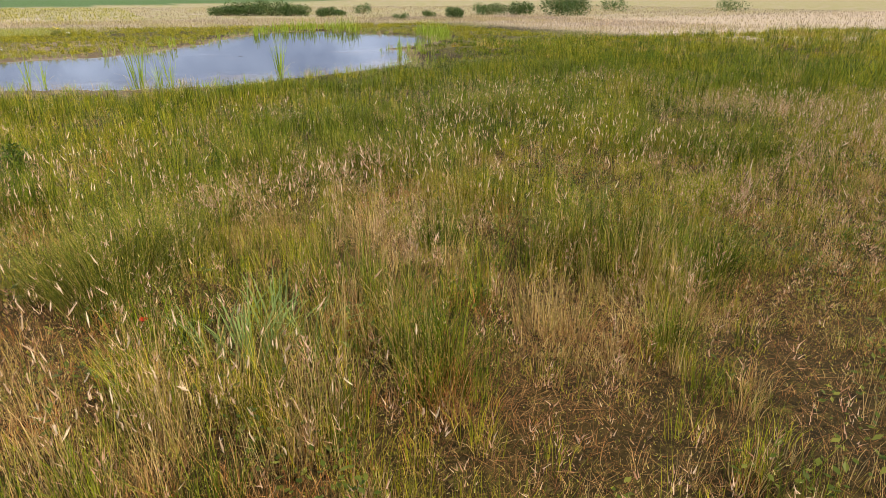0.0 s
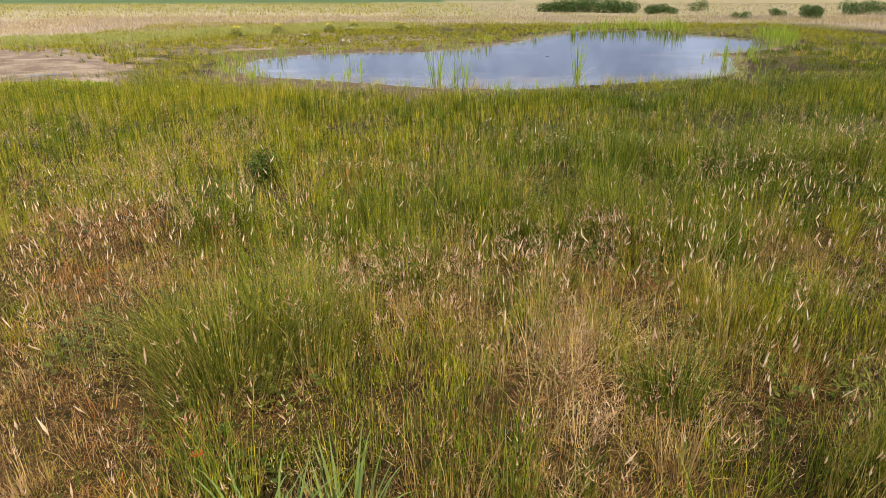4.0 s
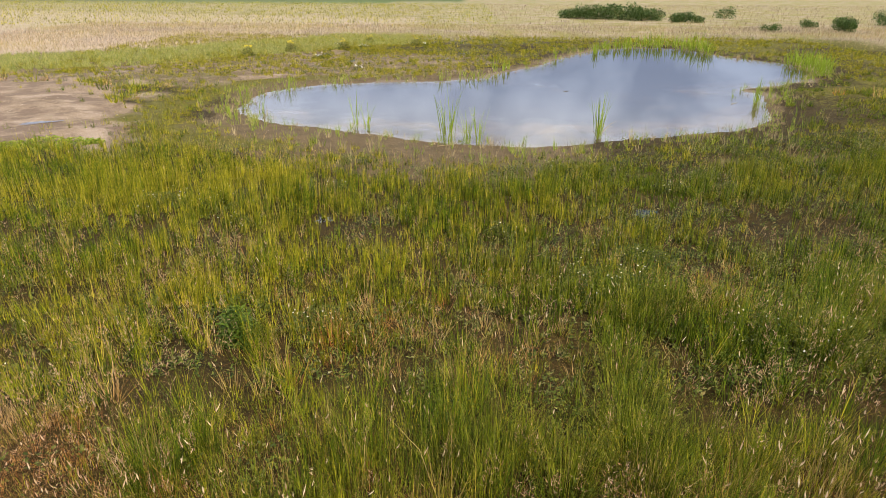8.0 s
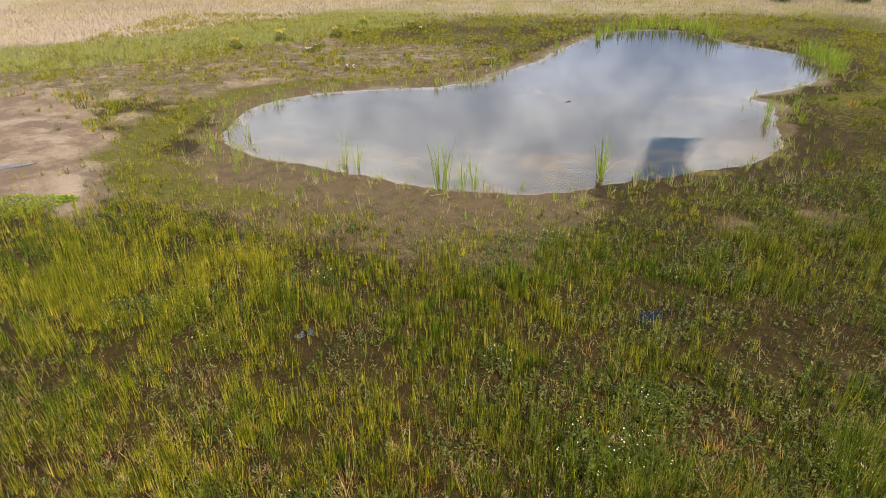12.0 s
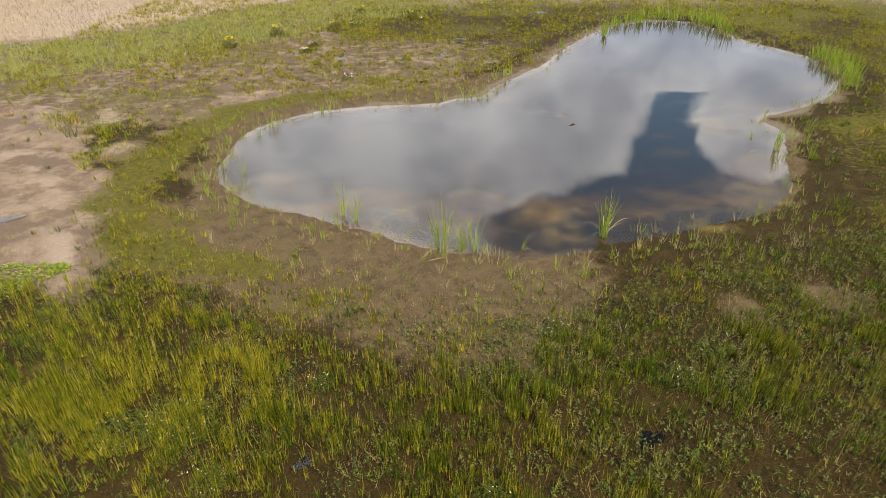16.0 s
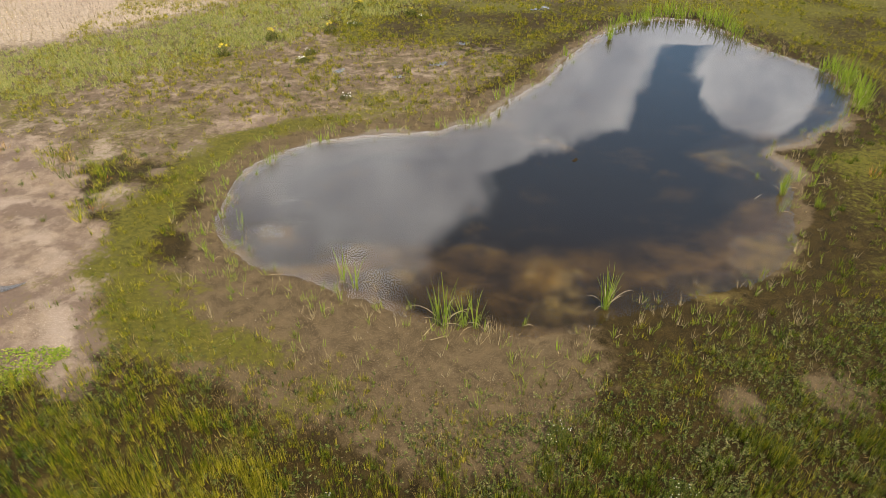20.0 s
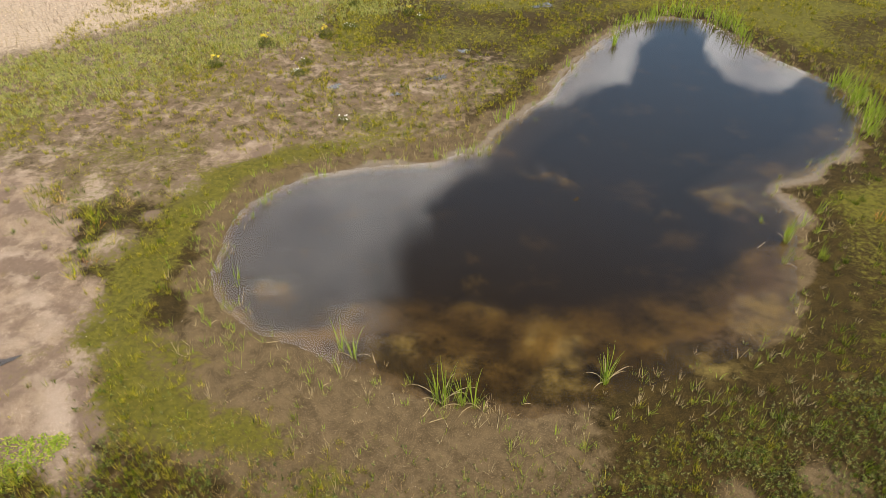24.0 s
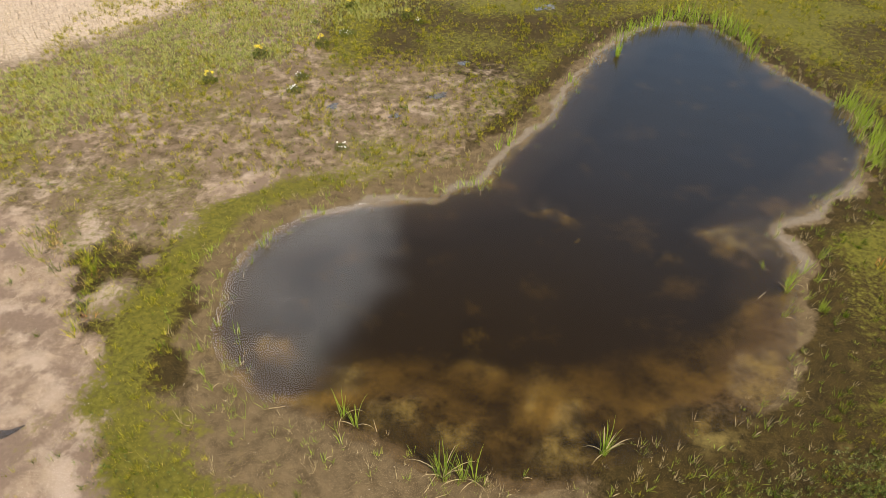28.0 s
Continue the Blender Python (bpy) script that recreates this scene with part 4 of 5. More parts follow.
def herb_band():
    """The dense stand of upright grey-green herbs along the edge of the pale meadow."""
    x, y = spots(44000, -24, -1, 8, 33, lambda x, y, z: step(-np.abs(z["edge"] + 5.6), -6.6, -4.0) * step(-x, 1, 5) * (0.4 + 0.6 * patchy(x, y, 0.4, 1.7)))
    bx, by, a = tufts(x, y, 9, 0.05)
    n = len(bx)
    tall = np.repeat(rng.uniform(0.14, 0.30, len(x)), 9) * rng.uniform(0.5, 1.0, n)
    stuff("grey_green_herbs", [blades(bx, by, tall, rng.uniform(0.012, 0.024, n), rng.uniform(0.05, 0.45, n), head=a, segments=1)], M_BAND, "dense stand of upright grey-green herbs", "herbs")


def shore_shoots():
    """Thin shoots in the shallows and on the wet mud, thickest in the west."""
    def want(x, y, z):
        d = z["shore"]
        wet = step(d, -0.7, -0.1) * step(-d, -1.9 - 1.6 * step(-y, -2, 1), -0.6)
        return wet * (0.26 + 0.30 * step(-y, -3, 0) + 0.75 * step(-x, 4, 6) * step(-y, -9, -7) + 0.25 * step(y, 8, 10) + 0.25 * step(x, 4, 9)) * (0.2 + 0.8 * patchy(x, y, 0.3, 5.0, -0.1, 0.6))
    x, y = spots(20000, -10, 17, -3, 25, want)
    bx, by, a = tufts(x, y, 7, 0.045)
    n = len(bx)
    tall = np.repeat(rng.uniform(0.12, 0.44, len(x)), 7) * rng.uniform(0.5, 1.0, n)
    green = np.repeat(rng.random(len(x)) < 0.6, 7)
    v, f = blades(bx, by, tall, rng.uniform(0.007, 0.014, n), rng.uniform(0.05, 0.7, n), head=a, segments=1)
    v = v.reshape(-1, 3, 3)
    cut = lambda m: (v[m].reshape(-1, 3), np.arange(3 * m.sum()).reshape(-1, 3))
    stuff("shore_shoots", [cut(green)], M_REED, "thin pale green shoots at the water's edge", "reeds")
    stuff("dry_shoots", [cut(~green)], M_DRY, "thin withered shoots on the wet mud", "reeds")


def pebbles():
    """Clods and small stones on the bare ground."""
    x, y = spots(60000, -17, 12, -4, 22, lambda x, y, z: step(z["shore"], 0.0, 0.4) * np.clip(0.5 * z["pan"] + 0.30 * z["mud"], 0, 1))
    n = len(x)
    r = 0.006 + 0.016 * rng.random(n) ** 3
    corners = np.array([(1, 0, 0), (-0.6, 0.8, 0), (-0.5, -0.9, 0), (0, 0, 0.9)])
    turn = rng.uniform(0, 2 * np.pi, n)
    c, s = np.cos(turn), np.sin(turn)
    v = np.empty((n, 4, 3))
    for k, (px, py, pz) in enumerate(corners):
        v[:, k] = np.stack([x + r * (px * c - py * s), y + r * (px * s + py * c), height(x, y) - 0.003 + r * pz * rng.uniform(0.5, 1.0, n)], -1)
    b = 4 * np.arange(n)[:, None]
    f = np.concatenate([b + np.array([[0, 1, 3]]), b + np.array([[1, 2, 3]]), b + np.array([[2, 0, 3]])], 1).reshape(-1, 3)
    stuff("pebbles", [(v.reshape(-1, 3), f)], M_STONE, "small clods and pebbles on bare mud", "pebbles")


def spindles(px, py, pz, dx, dy, dz, long, thick):
    """Four-sided seed ears from a foot along a direction."""
    n = len(px)
    d = np.stack([dx, dy, dz], -1)
    d /= np.linalg.norm(d, axis=1)[:, None]
    u = np.cross(d, np.array([0.3, 0.5, 0.1]))
    u /= np.linalg.norm(u, axis=1)[:, None]
    w = np.cross(d, u)
    p = np.stack([px, py, pz], -1)
    v = np.empty((n, 6, 3))
    v[:, 0], v[:, 5] = p, p + d * long[:, None]
    waist = p + d * (long * 0.4)[:, None]
    for k, (cu, cw) in enumerate(((1, 0), (0, 1), (-1, 0), (0, -1))):
        v[:, 1 + k] = waist + (u * cu + w * cw) * (thick / 2)[:, None]
    b = 6 * np.arange(n)[:, None]
    f = np.concatenate([b + np.array([[0, 1 + (k + 1) % 4, 1 + k]]) for k in range(4)] + [b + np.array([[5, 1 + k, 1 + (k + 1) % 4]]) for k in range(4)], 1).reshape(-1, 3)
    return v.reshape(-1, 3), f


def seed_ears():
    """Stems of soft-grass with pale ears."""
    parts, stems = [], []
    for count, x0, x1, y0, y1, base, wide in ((26000, -5, 8, -17.3, -8.5, 0.008, 0.0100), (4000, -14, 32, -16, 3, 0.012, 0.012), (9000, -30, 40, 14, 40, 0.0, 0.03)):
        if y0 > 0:
            want = lambda x, y, z: np.clip(z["straw"] + 0.1 * z["far"], 0, 1)
        else:
            want = lambda x, y, z: in_view(x, y) * np.clip(base + drifts(x, y, EARED) * (0.12 + 0.34 * step(-y, 10.5, 12.5)), 0, 1) * (0.25 + 0.75 * step(-y, 4, 8)) * step(z["shore"], 3, 5)
        x, y = spots(count, x0, x1, y0, y1, want)
        n = len(x)
        tall = rng.uniform(0.38, 0.78, n) * (0.72 + 0.28 * step(-y, 8, 11))
        head, lean = rng.uniform(0, 2 * np.pi, n), rng.uniform(0.05, 0.35, n)
        z0 = height(x, y)
        tx, ty, tz = x + np.cos(head) * lean * tall, y + np.sin(head) * lean * tall, z0 + tall
        stems.append(blades(x, y, tall + 0.02, np.full(n, 0.0022 if wide < 0.012 else 0.004), lean, head=head, segments=1))
        nod = np.abs(rng.normal(0, 0.45, n))
        ear = rng.uniform(0.040, 0.085, n) * (1 + 3 * (wide - 0.01))
        parts.append(spindles(tx, ty, tz - 0.03, np.cos(head) * nod, np.sin(head) * nod, np.ones(n), ear, np.full(n, 0.85 * wide) * rng.uniform(0.7, 1.2, n)))
        if y0 < 0:   # soft bristles all along the ear
            own = np.repeat(np.arange(n), 9)
            u, out_ = rng.uniform(0.05, 0.85, len(own)), rng.uniform(0, 2 * np.pi, len(own))
            stretch = np.sqrt(1 + nod ** 2)
            ex, ey, ez = tx[own] + (np.cos(head) * nod / stretch * ear)[own] * u, ty[own] + (np.sin(head) * nod / stretch * ear)[own] * u, tz[own] - 0.01 + (ear / stretch)[own] * u
            parts.append(blades(ex, ey, rng.uniform(0.010, 0.018, len(own)), np.full(len(own), 0.0032), rng.uniform(0.3, 0.8, len(own)), base=ez, head=out_, segments=1))
    stuff("seed_ears", parts, M_EAR, "pale cream seed ears of meadow grass", "grass")
    stuff("ear_stalks", stems, M_STRAW, "thin dry stalks carrying seed ears", "grass")


def panicle_haze():
    """Fine reddish panicles of bent grass that lie like haze over the tufts."""
    x, y = spots(28000, -7, 14, -17.2, -7.5, lambda x, y, z: in_view(x, y) * np.clip(0.02 + 0.13 * step(-y, 12.5, 14) + (0.30 + 0.45 * step(-y, 10.0, 11.5)) * drifts(x, y, HAZY), 0, 1))
    per = 18
    n = len(x) * per
    tall = np.repeat(rng.uniform(0.34, 0.58, len(x)), per)
    a, k = rng.uniform(0, 2 * np.pi, n), rng.random(n)
    r = 0.055 * np.sqrt(1 - k) * rng.random(n)
    tx, ty = np.repeat(x, per), np.repeat(y, per)
    z0 = height(tx, ty) + tall + (k - 0.3) * 0.16
    stuff("bent_grass_panicles", [blades(tx + r * np.cos(a), ty + r * np.sin(a), rng.uniform(0.012, 0.03, n), rng.uniform(0.0035, 0.0065, n), rng.uniform(0.2, 1.5, n), base=z0, head=a, segments=1)], M_HAZE, "fine reddish panicles of bent grass above the tufts")


def far_meadow():
    def want(x, y, z):
        return np.clip(z["straw"] + 0.30 * step(z["edge"], -4.5, 0) * step(-x, 1, 5) + 0.8 * z["far"], 0, 1) * (1 - z["crop"])
    x, y = spots(110000, -34, 44, 12, 45, want)
    n = len(x)
    near_part = blades(x, y, rng.uniform(0.15, 0.38, n), rng.uniform(0.012, 0.026, n), rng.uniform(0.1, 0.6, n), segments=1)
    x, y = spots(110000, -90, 110, -5, 110, lambda x, y, z: want(x, y, z) * (1 - step(45 - np.hypot(x - 3, y), 0, 8)))
    n = len(x)
    olive = (x < 4) & (y > 40)
    far_part = blades(x, y, rng.uniform(0.12, 0.32, n), rng.uniform(0.03, 0.07, n), rng.uniform(0.1, 0.6, n), segments=1)
    v, f = far_part
    v = v.reshape(-1, 3, 3)
    cut = lambda m: (v[m].reshape(-1, 3), np.arange(3 * m.sum()).reshape(-1, 3))
    stuff("pale_meadow", [near_part, cut(~olive)], M_PALE, "pale dry hay meadow beyond the pond")
    stuff("far_green_meadow", [cut(olive)], M_RUSH, "olive green meadow in the distance")




def thatch_and_florets():
    """Dead blades lying low between the tufts, and the small florets that stand among the stalks."""
    flat, specks = [], []
    for count, x0, x1, y0, y1, size in ((170000, -4.5, 6.5, -17.4, -11.0, 1.0), (36000, -10, 14, -16, -7.5, 1.7)):
        keep = (lambda x, y, z: in_view(x, y) * 1.0) if size == 1.0 else (lambda x, y, z: in_view(x, y) * ~near(x, y))
        x, y = spots(count, x0, x1, y0, y1, lambda x, y, z: keep(x, y, z) * (0.35 + 0.65 * np.clip(drifts(x, y, RUSTY) + drifts(x, y, LODGED), 0, 1)))
        n = len(x)
        flat.append(blades(x, y, rng.uniform(0.02, 0.08, n), rng.uniform(0.0012, 0.0026, n) * size, rng.uniform(1.2, 4.0, n), base=height(x, y) + rng.uniform(0, 0.09, n), segments=1))
        x, y = spots(int(count * 1.4), x0, x1, y0, y1, lambda x, y, z: keep(x, y, z) * (0.25 + 0.75 * patchy(x, y, 0.24, 4.4, -0.3, 0.6)))
        n = len(x)
        z0 = height(x, y) + rng.uniform(0.08, 0.46, n) * (0.6 + 0.5 * patchy(x, y, 0.9, 6.0))
        specks.append(blades(x, y, rng.uniform(0.004, 0.016, n) * size, rng.uniform(0.002, 0.005, n) * size, rng.uniform(0.0, 1.6, n), base=z0, segments=1))
    stuff("grass_thatch", flat, M_THATCH, "dead reddish brown blades lying between the tufts")
    stuff("grass_florets", specks, M_FLORET, "small brown and olive florets among the grass stalks")


tall_meadow()
thatch_and_florets()
rush_meadow()
bank_grass()
low_sward()
moss_belt()
leafy_herbs()
herb_band()
shore_shoots()
pebbles()
seed_ears()
panicle_haze()
far_meadow()


# ---- plants that stand out one by one ----
def part(name, data, parent, label="", m=None):
    ob = new(name, data)
    ob.parent = parent
    if m is not None:
        ob.matrix_basis = m
    return tagged(ob, label)


def thing(name, x, y, label, category, group="", sink=0.02, turn=0.0):
    ob = new(name)
    ob.empty_display_size = 0.1
    ob.matrix_basis = pose(x, y, float(height(np.array([x]), np.array([y]))[0]) - sink, 0, 0, turn)
    return tagged(ob, label, category, group)


def strip_leaf(name, mat, wide, bow, fold=0.15, steps=6, droop=0.0):
    """A long leaf one metre tall: a tapered, bowed, slightly folded strip."""
    verts, faces = [], []
    for k in range(steps + 1):
        u = k / steps
        w = wide * (1 - u ** 2.2) * (0.75 + 0.5 * min(u * 3, 1)) / 2 + 0.0005
        out, up = bow * u ** 2, u - droop * u ** 4
        verts += [(out, -w, up), (out - fold * w, 0, up), (out, w, up)]
    for k in range(steps):
        a = 3 * k
        faces += [(a, a + 1, a + 4, a + 3), (a + 1, a + 2, a + 5, a + 4)]
    me = quick_mesh(name, np.array(verts), np.array(faces), mat, True)
    return me


REED_LEAVES = [strip_leaf("reed_leaf", M_REED, w, b, droop=d) for w, b, d in ((0.015, 0.10, 0.0), (0.014, 0.22, 0.05), (0.016, 0.05, 0.0), (0.013, 0.40, 0.18), (0.015, 0.16, 0.0))]
DRY_LEAVES = [strip_leaf("dry_leaf", M_DRY, w, b, droop=d) for w, b, d in ((0.016, 0.5, 0.35), (0.014, 0.8, 0.55))]
pick = random.Random(11)


def reed_clump(x, y, tall, count, spread=0.10, dry=1, name="reed_clump", label="", group="reeds round the pond"):
    label = label or "green bulrush clump of upright strap leaves in shallow water"
    e = thing(name, x, y, label, "reeds", group, turn=pick.uniform(0, 360))
    broad = 1.0 + 0.9 * float(step(np.array(y), 6, 20))
    for k in range(count):
        a, r = pick.uniform(0, 360), spread * math.sqrt(pick.random())
        s = tall * pick.uniform(0.55, 1.05)
        m = pose(r * math.cos(radians(a)), r * math.sin(radians(a)), 0, pick.gauss(0, 4), pick.uniform(0, 9 if tall < 1.2 else 6), a + pick.gauss(0, 40)) @ Matrix.Diagonal((s, broad * (s * 0.4 + 0.6), s, 1))
        part("leaf", pick.choice(REED_LEAVES[:3] if tall > 1.2 else REED_LEAVES), e, m=m)
    for k in range(dry):
        a, s = pick.uniform(0, 360), tall * pick.uniform(0.5, 0.8)
        part("dry_leaf", pick.choice(DRY_LEAVES), e, "withered straw-coloured leaf", pose(0, 0, 0, 0, pick.uniform(10, 35), a) @ Matrix.Diagonal((s, 1, s, 1)))
    return e


# the named clumps at the near shore
reed_clump(0.05, 0.05, 1.40, 28, 0.15, 5)
reed_clump(0.52, 0.02, 1.0, 13, 0.08, 2)
reed_clump(0.80, 0.0, 1.0, 14, 0.09, 1)
reed_clump(1.02, -0.10, 0.42, 5, 0.05, 1)
reed_clump(3.88, 0.76, 1.30, 24, 0.09, 6)
reed_clump(-2.50, 1.55, 1.1, 10, 0.08, 2)
reed_clump(-2.15, 1.30, 1.1, 11, 0.09, 2)
reed_clump(-2.42, 0.80, 0.60, 6, 0.06, 1)
for x, y, tall, count in ((-3.05, 0.45, 0.35, 7), (-2.75, 0.32, 0.38, 8), (-3.3, 0.7, 0.3, 5), (-2.55, 0.25, 0.3, 5), (1.9, 0.1, 0.38, 6), (1.5, -0.35, 0.3, 5),
                          (-6.45, 4.35, 0.60, 10), (-5.85, 4.05, 0.55, 7), (-5.75, 3.75, 0.35, 6), (-6.0, 7.65, 0.70, 11), (-5.85, 7.9, 0.55, 7), (-6.2, 6.9, 0.55, 9), (-7.0, 6.1, 0.5, 7),
                          (-7.1, 4.3, 0.5, 8), (-6.7, 3.4, 0.45, 7), (-6.0, 2.2, 0.45, 9), (-6.35, 2.6, 0.5, 8), (-5.5, 3.0, 0.35, 6), (-7.0, 5.5, 0.6, 8), (-6.95, 6.2, 0.5, 7),
                          (10.25, 6.2, 0.95, 15), (10.4, 6.5, 0.8, 10), (9.8, 5.2, 0.5, 7), (11.1, 7.0, 0.7, 9), (11.3, 6.6, 0.6, 8), (10.9, 5.4, 0.6, 8), (11.8, 7.6, 0.6, 8), (9.9, 7.2, 0.35, 5),
                          (0.8, 11.1, 0.6, 8), (1.1, 10.8, 0.6, 8), (-0.5, 10.55, 0.6, 8), (0.3, 10.8, 0.55, 7), (-0.2, 10.55, 0.55, 7), (0.55, 11.0, 0.6, 7), (1.4, 11.2, 0.4, 6), (1.8, 13.2, 0.75, 11), (2.2, 13.6, 0.7, 10), (2.45, 14.3, 0.6, 8),
                          (-4.6, 9.25, 0.55, 8), (-4.3, 9.25, 0.5, 6), (-4.95, 9.1, 0.4, 5), (5.2, 18.7, 0.6, 8), (5.4, 18.4, 0.4, 5), (7.8, 21.4, 0.95, 13), (7.95, 21.8, 0.8, 10), (8.5, 23.2, 0.7, 8), (8.9, 24.2, 0.6, 8),
                          (4.7, -0.15, 0.42, 8), (3.9, -0.3, 0.45, 7), (5.4, 0.35, 0.35, 6), (5.9, 0.6, 0.4, 7), (6.6, 0.9, 0.35, 6), (7.6, 1.3, 0.4, 7), (8.4, 1.7, 0.35, 6), (2.6, -0.75, 0.35, 6), (6.2, 0.2, 0.4, 7)):
    reed_clump(x, y, tall, count, 0.05 + 0.06 * tall, 1, label="small clump of pale green reed shoots at the shore")
# the dense bed round the far end, and the one on the east bank
def along(turn_, out):
    """A place on the shore at that bearing from the pond's middle, so far outside the water."""
    r = float(np.interp(radians(turn_), turns, reach)) + out
    return POND[0] + r * math.cos(radians(turn_)), POND[1] + r * math.sin(radians(turn_))


for k in range(44):
    u = k / 43
    x, y = along(75.5 - 22 * u + pick.uniform(-0.5, 0.5), pick.uniform(-0.35, 0.9))
    reed_clump(x, y, (0.65 + 0.55 * u) * pick.uniform(0.6, 1.15), 11, 0.24, 2, label="bright green reeds in the dense bed at the far shore", group="far reed bed")
for k in range(30):
    u = k / 29
    x, y = along(36 - 15 * u + pick.uniform(-0.4, 0.4), pick.uniform(-0.3, 1.0))
    reed_clump(x, y, pick.uniform(0.6, 1.15), 11, 0.26, 2, label="bright green reeds in the bed on the east bank", group="east reed bed")


def leaf_shape(name, mat, long, wide, cup=0.25):
    """A broad pointed leaf lying along x, cupped along its midrib."""
    verts, faces = [(0, 0, 0)], []
    rows = ((0.2, 0.6), (0.45, 1.0), (0.7, 0.75))
    for u, w in rows:
        for side in (-1, 0, 1):
            verts.append((u * long, side * w * wide / 2, cup * long * (u - u * u * 1.4) + (abs(side) * 0.18 * wide)))
    verts.append((long, 0, -0.05 * long))
    tip = len(verts) - 1
    faces += [(0, 2, 1), (0, 3, 2)]
    for r in range(2):
        a = 1 + 3 * r
        for c in range(2):
            faces += [(a + c, a + c + 1, a + c + 4), (a + c, a + c + 4, a + c + 3)]
    faces += [(7, 8, tip), (8, 9, tip)]
    return quick_mesh(name, np.array(verts), np.array(faces), mat, True)


def rod(name, mat, r=0.004, sides=5):
    """A thin tapered stalk one metre tall."""
    verts = [(r * math.cos(2 * math.pi * k / sides) * t, r * math.sin(2 * math.pi * k / sides) * t, z) for z, t in ((0, 1.0), (0.5, 0.85), (1, 0.5)) for k in range(sides)]
    faces = [(sides * q + k, sides * q + (k + 1) % sides, sides * (q + 1) + (k + 1) % sides, sides * (q + 1) + k) for q in range(2) for k in range(sides)]
    return quick_mesh(name, np.array(verts), np.array(faces), mat, True)


BROAD = [leaf_shape("broad_leaf", M_HERB, 1.0, w) for w in (0.34, 0.42, 0.5)]
NARROW = [leaf_shape("narrow_leaf", M_WILLOW, 1.0, w) for w in (0.22, 0.28)]
STALK = rod("stalk", M_STEM)


def leafy_plant(x, y, tall, stems, per, leaf, leaves, name, label, category, group="", lean=20):
    """A plant of upright stalks, each set with leaves all the way up."""
    e = thing(name, x, y, label, category, group, turn=pick.uniform(0, 360))
    for k in range(stems):
        a, tip, h = pick.uniform(0, 360), pick.uniform(2, lean), tall * pick.uniform(0.6, 1.0)
        m = pose(0.03 * math.cos(radians(a)), 0.03 * math.sin(radians(a)), 0, 0, 0, a) @ pose(0, 0, 0, 0, tip, 0)
        part("stem", STALK, e, m=m @ Matrix.Diagonal((1, 1, h, 1)))
        for q in range(per):
            u = (q + pick.uniform(0.3, 1.0)) / per
            s = leaf * pick.uniform(0.7, 1.15) * (1.15 - 0.5 * u)
            part("leaf", pick.choice(leaves), e, m=m @ pose(0, 0, h * u, 0, pick.uniform(-45, 10), q * 137.5 + pick.uniform(-25, 25)) @ Matrix.Scale(s, 4))
    return e


# the dark bushy sapling in the meadow and broad-leaved plants round it
sapling = leafy_plant(-1.78, -9.75, 0.46, 12, 14, 0.10, NARROW, "sapling", "dark green bushy willow sapling in short grass", "shrub", lean=26)
for x, y, tall in ((-1.7, -8.4, 0.28), (-5.0, -5.6, 0.3), (-3.7, -8.0, 0.3), (-2.15, -10.3, 0.3), (-5.1, -5.1, 0.35), (-5.7, -3.3, 0.35), (-3.3, -6.1, 0.3), (-7.3, -3.1, 0.3), (1.0, -6.65, 0.3),
                   (2.6, -3.6, 0.2), (-0.6, -7.6, 0.25), (3.6, -8.2, 0.3), (5.4, -9.0, 0.35), (-2.9, -6.4, 0.25), (0.1, -5.6, 0.2), (4.9, -3.4, 0.2), (7.1, -4.5, 0.3)):
    leafy_plant(x, y, tall, 4, 6, 0.075, BROAD, "broad_leaved_herb", "broad-leaved green herb among grass tufts", "herb", "herbs in the meadow", lean=38)


def disc(name, mat, r, sides, dome):
    verts = [(0, 0, dome)] + [(r * (1 if k % 2 else 0.8) * math.cos(2 * math.pi * k / sides), r * (1 if k % 2 else 0.8) * math.sin(2 * math.pi * k / sides), 0) for k in range(sides)]
    faces = [(0, 1 + k, 1 + (k + 1) % sides) for k in range(sides)]
    return quick_mesh(name, np.array(verts), np.array(faces), mat, False)


RAYS, EYE_DISC = disc("petals", M_WHITE, 0.0105, 16, 0.003), disc("flower_eye", M_YELLOW, 0.005, 8, 0.004)
GOLD = disc("gold_head", M_YELLOW, 0.014, 10, 0.007)
UMBEL = disc("umbel", M_WHITE, 0.03, 14, 0.012)


def foliage(name, r, tall, count, mat, long=0.05):
    """A low cushion of many small leaves as one mesh."""
    a, k, u = rng.uniform(0, 2 * np.pi, count), np.sqrt(rng.random(count)) * r, rng.random(count)
    x, y = k * np.cos(a), k * np.sin(a)
    z = u * tall * np.sqrt(np.clip(1 - (k / r) ** 2, 0.1, 1))
    lengths = rng.uniform(0.6, 1.2, count) * long
    b = rng.uniform(0, 2 * np.pi, count)
    c, s, w = np.cos(b), np.sin(b), lengths * 0.22
    v = np.empty((count, 4, 3))
    v[:, 0] = np.stack([x, y, z], -1)
    v[:, 1] = np.stack([x + c * lengths * 0.5 - s * w, y + s * lengths * 0.5 + c * w, z + lengths * 0.35], -1)
    v[:, 2] = np.stack([x + c * lengths, y + s * lengths, z + lengths * 0.3], -1)
    v[:, 3] = np.stack([x + c * lengths * 0.5 + s * w, y + s * lengths * 0.5 - c * w, z + lengths * 0.35], -1)
    return quick_mesh(name, v.reshape(-1, 3), np.arange(4 * count).reshape(-1, 4), mat)


CUSHIONS = [foliage("foliage", 0.36, 0.24, 900, M_HERB), foliage("foliage", 0.26, 0.30, 700, M_HERB, 0.04)]


